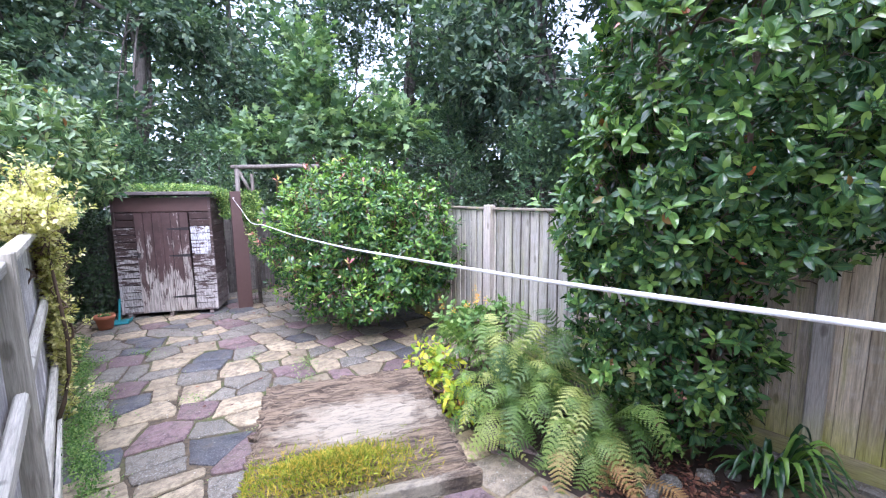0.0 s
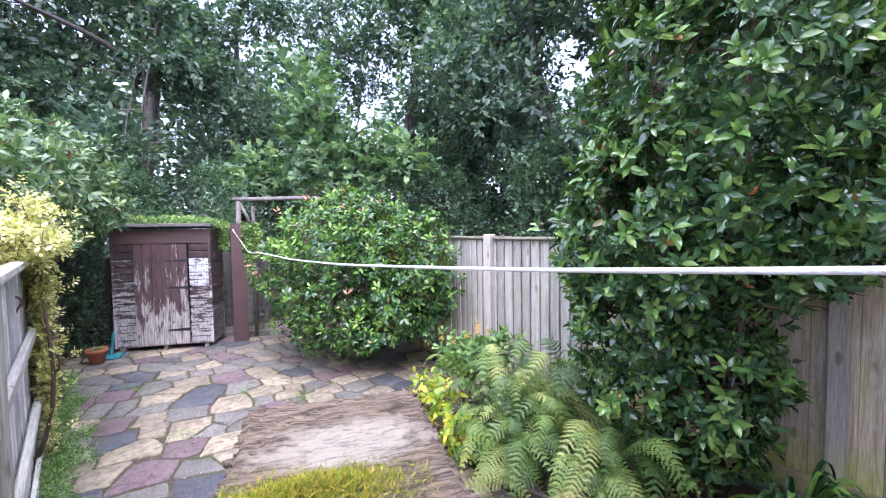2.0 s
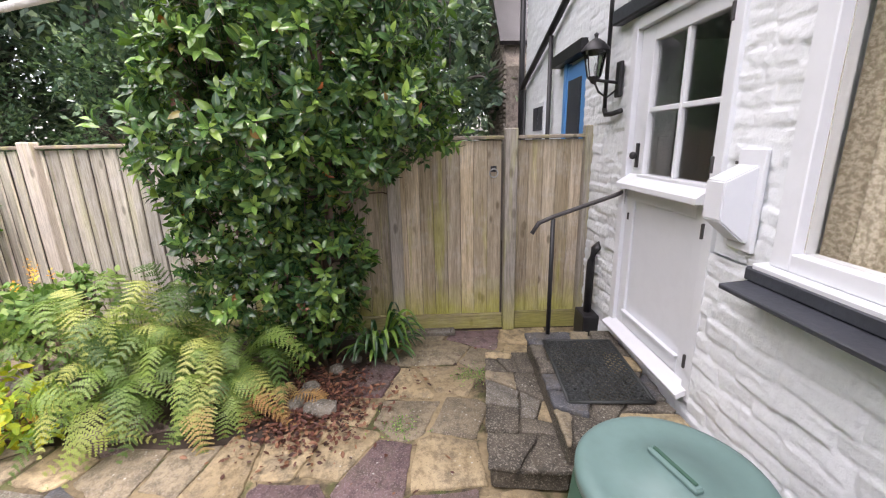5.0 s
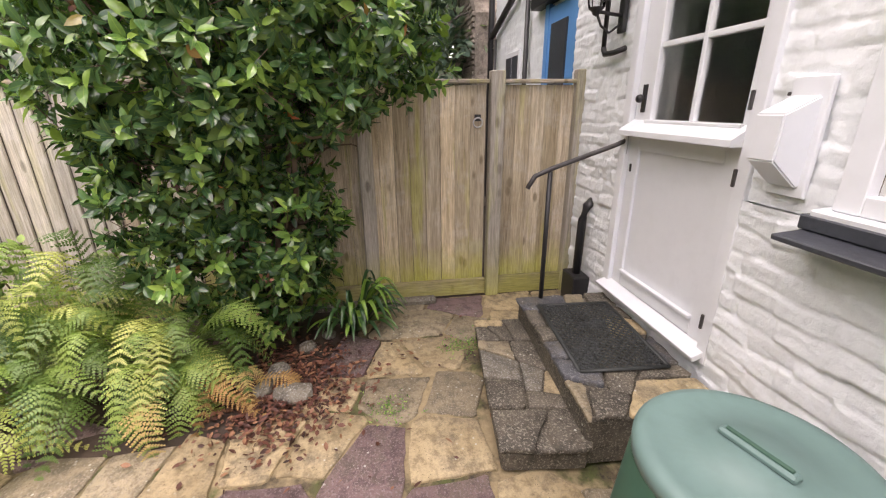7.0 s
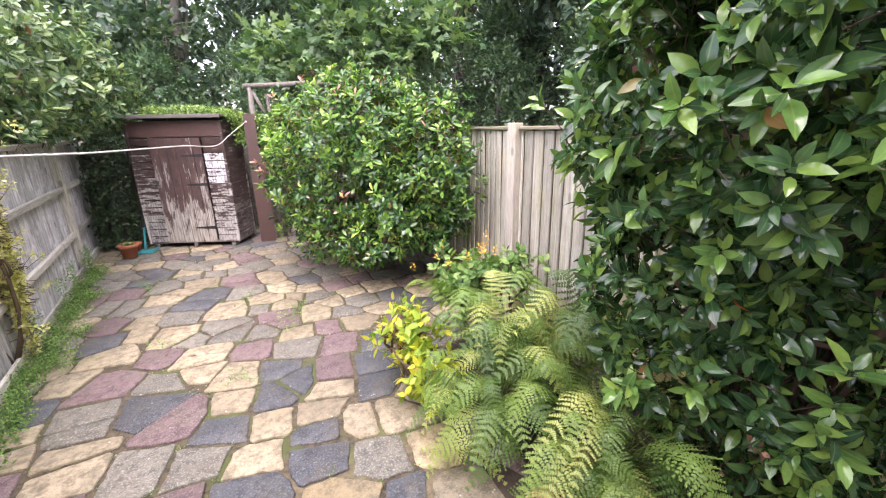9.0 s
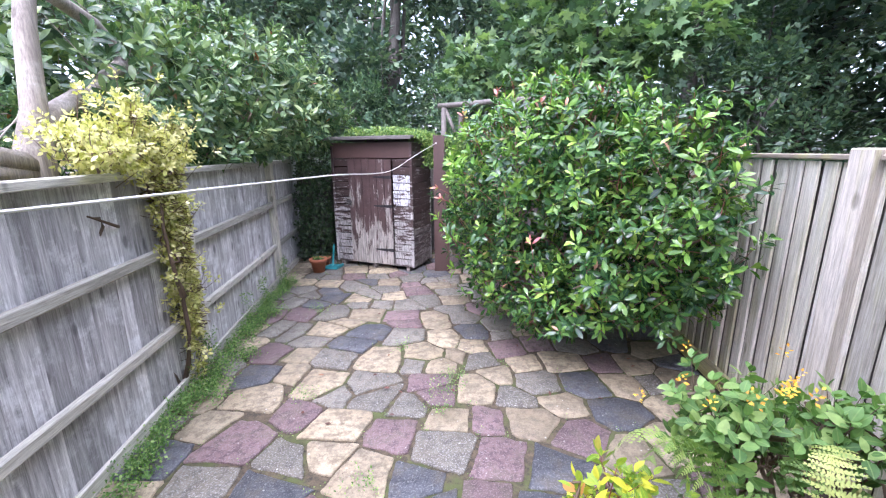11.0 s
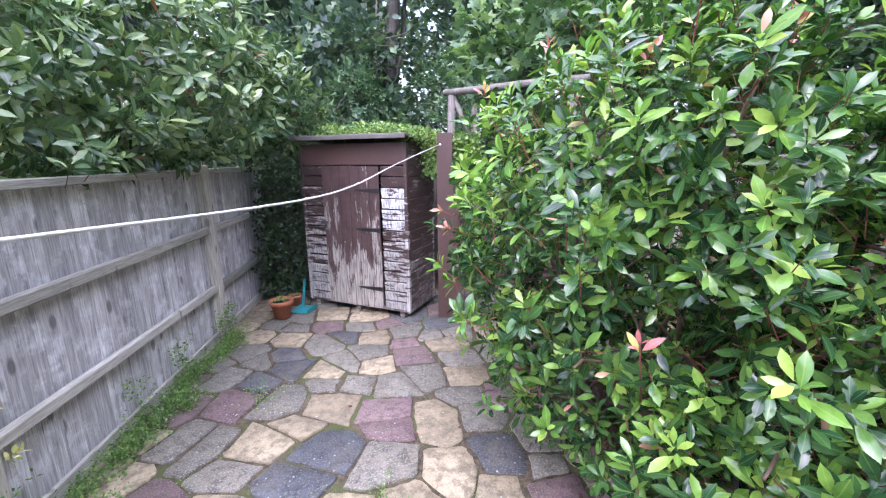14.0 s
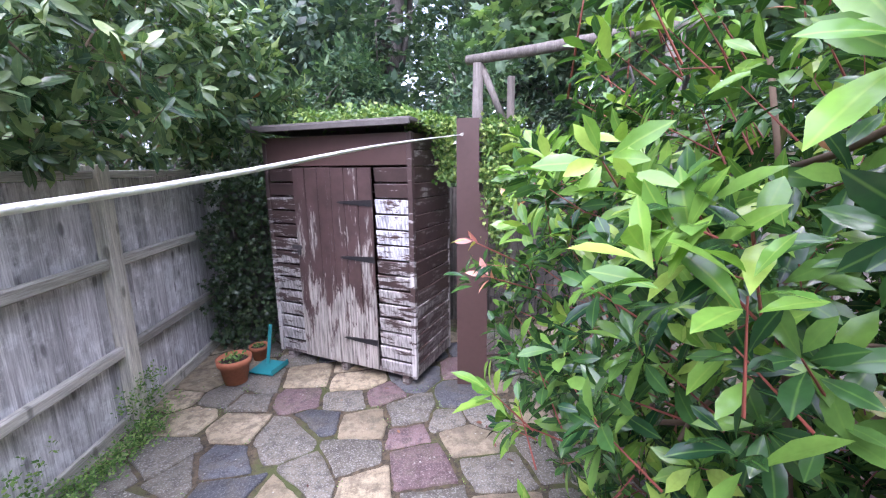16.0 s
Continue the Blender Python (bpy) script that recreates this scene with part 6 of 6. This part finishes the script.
put_mesh("orange_flowers", whorls(leaf_shape(0.6, 0.1, 0.1, 1), fl, np.tile([[0, -0.3, 1.0]], (14, 1)), 8, 0.028, rng, (60, 95)), leaf("flower", (0.75, 0.3, 0.02), (0.8, 0.45, 0.03), (0.85, 0.6, 0.05), 0.6), None, "small orange and yellow flowers above the leafy plant", "stuff", category="flowers")

# dead camellia flowers
fl = np.array([(2.75, 1.75, 2.0), (2.95, 1.0, 1.75), (3.05, 0.7, 1.9), (2.95, 1.25, 0.7), (2.9, 1.6, 1.25), (2.72, 1.5, 1.9), (2.85, 1.85, 1.6), (3.0, 1.4, 0.45), (2.9, 0.9, 2.4), (2.74, 1.3, 1.7)])
put_mesh("faded_flowers", whorls(leaf_shape(0.8, 0.3, 0.3, 2), fl, rng.normal(0, 0.5, (10, 3)) + (-1, -0.5, 0), 9, 0.034, rng, (30, 80)), M["litter"], None, "brown faded flowers among the camellia leaves", "stuff", category="flowers")

# leaf litter
rng = np.random.default_rng(60)
n = 2300
p = np.stack([2.90 + rng.normal(0, 0.24, n), 1.25 + rng.normal(0, 0.22, n), rng.uniform(0.008, 0.035, n)], 1)
m2 = 60
p = np.concatenate([p, np.stack([rng.uniform(2.0, 3.6, m2), rng.uniform(-0.1, 1.8, m2), np.full(m2, 0.012)], 1), np.stack([rng.uniform(1.0, 3.8, 60), rng.uniform(4.5, 8.2, 60), np.full(60, 0.012)], 1)])
put_mesh("leaf_litter", scatter_leaves(leaf_shape(0.5, 0.4, -0.15, 2), p, rng.normal(0, 1, (len(p), 3)) * (1, 1, 0.15), rng.normal(0, 0.35, (len(p), 3)) + (0, 0, 1), rng.uniform(0.02, 0.05, len(p))), M["litter"], None, "reddish brown fallen leaves on the soil and paving", "stuff", category="fallen leaves")

# stones and weeds at the bed's edge
rr = random.Random(9)
for k in range(9):
    bm = bmesh.new()
    bmesh.ops.create_icosphere(bm, subdivisions=2, radius=1.0)
    for v in bm.verts:
        v.co *= 1 + 0.22 * noise.noise(v.co * 1.6 + Vector((k * 3.1, 0, 0)))
    sx = rr.uniform(0.05, 0.10)
    bmesh.ops.scale(bm, vec=(sx, sx * rr.uniform(0.7, 1), sx * 0.6), verts=bm.verts)
    me = bpy.data.meshes.new("stone")
    bm.to_mesh(me)
    bm.free()
    me.materials.append(M["grey"])
    attach("edging_stone", me, None, "small mossy grey stone at the edge of the bed", loc=(3.12 + rr.uniform(-0.35, 0.4), 1.12 + rr.uniform(-0.12, 0.3), 0.025), rot=(0, 0, rr.uniform(0, 180)), category="stone", group="stones along the planting bed")
rng = np.random.default_rng(61)
def weeds(name, label, pts, spread, size, n, mat=M["weed"], h=0.05):
    pts = np.array(pts, float)
    k = rng.integers(0, len(pts), n)
    p = np.stack([pts[k, 0] + rng.normal(0, spread[0], n), pts[k, 1] + rng.normal(0, spread[1], n), rng.uniform(0.005, h, n)], 1)
    put_mesh(name, whorls(leaf_shape(0.6, 0.1, 0.15, 1), p, rng.normal(0, 0.35, (n, 3)) + (0, 0, 1), 5, size, rng, (50, 90)), mat, None, label, "stuff", category="weeds")
weeds("creeping_weeds", "low green creeping weeds along the old fence", [(0.10 + 0.09 * abs(math.sin(y * 2.7)), y) for y in np.arange(3.9, 7.9, 0.13)] + [(0.30, 6.6), (0.34, 5.6), (0.32, 5.0), (0.12, 5.0), (0.1, 6.2)], (0.055, 0.09), 0.03, 2300, h=0.09)
weeds("climbing_weeds", "small weeds climbing the foot of the fence", [(0.10, 7.75), (0.09, 7.9), (0.10, 5.35), (0.10, 6.4), (0.09, 7.0), (0.10, 2.95)], (0.02, 0.09), 0.032, 300, h=0.36)
weeds("paving_weeds", "small green weeds in the joints of the paving", [(0.75, 6.75), (0.85, 6.6), (2.05, 4.85), (2.13, 5.0), (1.5, 3.95), (2.0, 4.6), (2.62, 0.6), (2.65, 0.68), (3.15, 0.14), (3.2, 0.05), (3.25, -0.05), (1.0, 4.9), (1.75, 5.6)], (0.06, 0.06), 0.022, 420)

# branch poking over the right-hand fence
tv, tf = tube([[(4.15, 2.0, 1.70, 0.012), (4.02, 2.4, 1.86, 0.009), (3.95, 2.9, 1.97, 0.005)], [(4.1, 2.2, 1.78, 0.008), (3.97, 2.55, 1.82, 0.004)]], 6)
attach("dead_branch", mesh_data("dead_branch", tv, tf, M["dead_bark"], True), None, "bare pale branch lying over the top of the fence", category="branch")

# ---- paving stones, last ----
CREAM = [(0.2, 5.13), (0.91, 6.11), (0.84, 5.58), (1.05, 5.1), (1.56, 5.38), (1.94, 5.48), (2.06, 5.22), (2.18, 5.69), (2.26, 5.37), (2.41, 5.52), (2.52, 5.02), (2.31, 4.85), (2.83, 5.16), (3.13, 5.15), (1.32, 6.49), (2.41, 6.79), (1.6, 7.64), (2.33, 7.42), (0.76, 7.7), (1.06, 8.39), (3.51, 4.76), (0.25, 8.32), (1.52, 8.25), (0.32, 7.81)]
CREAM_MORE = [(4.05, 5.25), (3.95, 4.72), (3.72, 4.98), (1.2, 7.04), (0.57, 3.51), (0.21, 3.88), (0.59, 4.94), (1.25, 4.46), (1.5, 4.01), (1.62, 3.3), (1.91, 3.31), (2.6, 4.4), (2.13, 3.02), (0.59, 3.69), (0.2, 4.01), (0.18, 4.91), (1.83, 2.48), (2.01, 3.44), (2.33, 2.96), (2.38, 2.59), (1.49, 3.04), (3.18, 0.31), (2.49, 0.94), (2.35, 0.33), (2.49, 1.28), (2.38, 1.6), (2.81, 0.96), (3.04, 0.64)]
GREY = [(0.17, 5.43), (0.47, 6.16), (1.1, 5.46), (1.49, 4.99), (1.86, 5.27), (1.8, 5.84), (2.41, 5.26), (2.82, 4.86), (1.86, 6.71), (2.45, 6.3), (1.35, 7.18), (3.76, 4.73), (2.83, 6.01), (0.67, 8.33), (0.4, 7.45), (1.11, 7.53), (2.45, 7.13), (2.06, 6.84), (2.39, 6.49), (0.99, 6.58), (0.42, 6.98), (1.55, 7.32), (0.56, 4.08), (0.93, 3.31), (2.0, 4.19), (1.54, 4.86), (1.18, 3.25), (0.6, 6.08), (2.32, 2.17), (2.79, 0.58), (2.7, 0.26), (2.41, 1.83), (3.57, 0.41)]
SLATE = [(4.15, 5.0), (0.52, 5.22), (1.26, 5.72), (1.43, 5.96), (3.18, 4.82), (2.49, 5.84), (0.94, 7.08), (2.33, 7.94), (0.19, 4.33), (0.94, 3.93), (1.71, 3.61), (1.32, 3.39), (2.38, 3.32), (2.66, 3.94), (2.45, 3.61), (1.81, 3.03), (1.86, 3.67), (1.8, 2.89), (2.72, 1.43)]
PURPLE = [(0.49, 5.65), (0.63, 6.61), (1.97, 4.94), (2.76, 5.45), (1.84, 6.22), (1.96, 7.21), (3.54, 5.05), (1.79, 6.36), (0.15, 3.56), (0.6, 4.38), (2.31, 4.09), (2.12, 3.7), (2.02, 4.81), (1.96, 2.1), (3.13, 0.82), (2.28, 0.73), (3.93, -0.01)]
seeds = [(x, y, k) for k, group in (("cream", CREAM), ("cream", CREAM_MORE), ("grey", GREY), ("slate", SLATE), ("purple", PURPLE)) for x, y in group]
rr = random.Random(71)


def clip(poly, px, py, nx, ny):
    out = []
    for i in range(len(poly)):
        a, b = poly[i], poly[(i + 1) % len(poly)]
        da, db = (a[0] - px) * nx + (a[1] - py) * ny, (b[0] - px) * nx + (b[1] - py) * ny
        if da <= 0:
            out.append(a)
        if (da < 0) != (db < 0) and da != db:
            t = da / (da - db)
            out.append((a[0] + (b[0] - a[0]) * t, a[1] + (b[1] - a[1]) * t))
    return out


def flag(poly, rr):
    """One flagstone with a worn, uneven edge."""
    cx, cy = sum(p[0] for p in poly) / len(poly), sum(p[1] for p in poly) / len(poly)
    ring = []
    for i in range(len(poly)):
        a, b = Vector(poly[i]), Vector(poly[(i + 1) % len(poly)])
        n = max(1, min(8, int((b - a).length / 0.05)))
        bow = rr.uniform(-0.012, 0.008)
        side = Vector((b.y - a.y, a.x - b.x)).normalized()
        e0 = min(0.22, rr.uniform(0.006, 0.022) / max(0.02, (b - a).length))
        for k in range(n + 1):
            t = e0 + (1 - 2 * e0) * k / n
            p = a.lerp(b, t) + side * bow * math.sin(math.pi * t) * (1 if (b - a).length > 0.12 else 0)
            j = 0.0055
            ring.append((p.x + rr.uniform(-j, j), p.y + rr.uniform(-j, j)))
    n = len(ring)
    tx, ty = rr.uniform(-0.012, 0.012), rr.uniform(-0.012, 0.012)
    z0 = rr.uniform(-0.003, 0.005)
    V, F = [], []
    for s, z in ((1.0, -0.02), (1.0, -0.004), (None, 0.0)):
        for x, y in ring:
            if s is None:
                d = math.hypot(x - cx, y - cy)
                k = max(0.5, 1 - 0.006 / max(d, 0.02))
                x, y = cx + (x - cx) * k, cy + (y - cy) * k
            V.append((x - cx, y - cy, z + z0 + tx * (x - cx) + ty * (y - cy) if z > -0.01 else z))
    for l in range(2):
        for i in range(n):
            k = (i + 1) % n
            F.append((l * n + i, l * n + k, (l + 1) * n + k, (l + 1) * n + i))
    F.append(tuple(2 * n + i for i in range(n)))
    return cx, cy, V, F


def area(poly):
    return 0.5 * abs(sum(poly[i - 1][0] * poly[i][1] - poly[i][0] * poly[i - 1][1] for i in range(len(poly))))


def break_up(poly, marks, biggest, joint, rr):
    """Split a polygon into crazy paving, keeping each marked stone whole."""
    a = area(poly)
    inside = [m for m in marks if all((m[0] - poly[i - 1][0]) * (poly[i][1] - poly[i - 1][1]) - (m[1] - poly[i - 1][1]) * (poly[i][0] - poly[i - 1][0]) < 0.0 for i in range(len(poly)))]
    if a < biggest * rr.uniform(0.3, 1.25) and (len(inside) < 2 or a < 0.05):
        return [(poly, inside[0][2] if inside else None)]
    pts = np.array(poly)
    c = pts.mean(0)
    val, vec = np.linalg.eigh(np.cov((pts - c).T))
    best = None
    for _ in range(14):
        tilt = radians(-6 + 9 * math.sin(c[0] * 1.3 + c[1] * 0.7))
        ang = round((math.atan2(vec[1, 1], vec[0, 1]) - tilt) / (math.pi / 2)) * math.pi / 2 + tilt + radians(rr.gauss(0, 12))
        nx, ny = math.cos(ang), math.sin(ang)
        w = math.sqrt(val[1]) * rr.uniform(-0.35, 0.35)
        px, py = c[0] + nx * w, c[1] + ny * w
        near = min([abs((m[0] - px) * nx + (m[1] - py) * ny) for m in inside] + [0.15])
        score = near - 0.05 * abs(w) + rr.uniform(0, 0.02)
        if best is None or score > best[0]:
            best = (score, px, py, nx, ny)
    _, px, py, nx, ny = best
    g = joint * rr.uniform(0.6, 1.5)
    one = clip(poly, px - nx * g, py - ny * g, nx, ny)
    two = clip(poly, px + nx * g, py + ny * g, -nx, -ny)
    out = []
    for q in (one, two):
        if len(q) > 2 and area(q) > 0.004:
            out += break_up(q, inside, biggest, joint, rr)
    return out


def cell(i, sites, edges):
    """The flagstone round one site: the ground nearer to it than to its neighbours, less half a joint."""
    x, y, w = sites[i][0], sites[i][1], sites[i][3]
    poly = edges
    for j, (a, b, _, v) in enumerate(sites):
        d = math.hypot(a - x, b - y)
        if j == i or d > 1.3:
            continue
        nx, ny = (a - x) / d, (b - y) / d
        g = (0.004 if y < 2.3 else 0.006) + 0.009 * abs(math.sin(31 * (x + a) + 17 * (y + b)))
        t = d / 2 + max(-0.2 * d, min(0.2 * d, w - v)) - g
        lean = radians(-8 + 11 * math.sin((x + a) * 0.6 + (y + b) * 0.35)) + 0.16 * math.sin(23 * (x + a) - 41 * (y + b))
        off = (math.atan2(ny, nx) - lean + math.pi / 4) % (math.pi / 2) - math.pi / 4
        turn = -off * 0.92 * max(0.0, 1 - (abs(off) / 0.70) ** 3)
        mx, my = x + nx * t, y + ny * t
        poly = clip(poly, mx, my, nx * math.cos(turn) - ny * math.sin(turn), nx * math.sin(turn) + ny * math.cos(turn))
        if len(poly) < 3:
            return []
    return poly


sites = [(x, y, k, rr.uniform(-0.01, 0.02)) for x, y, k in seeds]
for _ in range(9000):
    y = rr.uniform(YH + 0.05, YB - 0.05)
    x = rr.uniform(0.0, XR - 0.05 + fence_x(y))
    room = 0.36 if y < 2.3 else (0.17 if rr.random() < 0.004 else 0.265)
    if min(math.hypot(a - x, b - y) for a, b, _, _ in sites) > room:
        k = rr.choice(["cream", "cream", "grey", "grey", "slate", "purple"] if y > 2.2 else ["cream", "cream", "cream", "purple", "cream", "grey"])
        sites.append((x, y, k, rr.uniform(-0.03, 0.01)))
corners = []
for i, (sx, sy, k, _) in enumerate(sites):
    q = cell(i, sites, [(-0.04, YH), (XR - 0.02, YH), (XR - 0.02, BEND[0]), (XR - 0.02 + fence_x(YB), YB), (-0.04, YB)])
    q = [p for j, p in enumerate(q) if math.dist(p, q[j - 1]) > 0.03]
    if len(q) < 3:
        continue
    cx, cy, V, F = flag(q, rr)
    if in_bed(cx, cy) or (2.06 < cx < 3.3 and cy < 0.0) or cy > 9.3:
        continue
    corners += [p for p in q if rr.random() < 0.22 and p[1] > 2.2]
    if cy < 2.6:
        k = {"cream": "sand", "grey": "buff"}.get(k, k)
    attach("stone", mesh_data("stone", V, F, M[k]), patio, loc=(cx, cy, 0.012))
weeds("joint_weeds", "sparse moss and seedlings in the corners between the stones", corners, (0.02, 0.02), 0.016, 620, h=0.018)

for st, x0, x1, y0, y1, h, sd in ((STEP_LOW, *LOW_STEP, 5), (STEP_HIGH, *HIGH_STEP, 6)):
    rr = random.Random(sd)
    mx, my = (x0 + x1) / 2, (y0 + y1) / 2
    for poly, k in break_up([(x0 - mx, y0 - my), (x1 - mx, y0 - my), (x1 - mx, y1 - my), (x0 - mx, y1 - my)], [], 0.085, 0.005, rr):
        q = [p for j, p in enumerate(poly) if math.dist(p, poly[j - 1]) > 0.02]
        if len(q) < 3:
            continue
        cx, cy, V, F = flag(q, rr)
        attach("stone", mesh_data("stone", V, F, M[rr.choice(["worn", "worn", "slate", "worn", "grey", "sand", "worn", "buff"])]), st, loc=(cx, cy, h - 0.006))
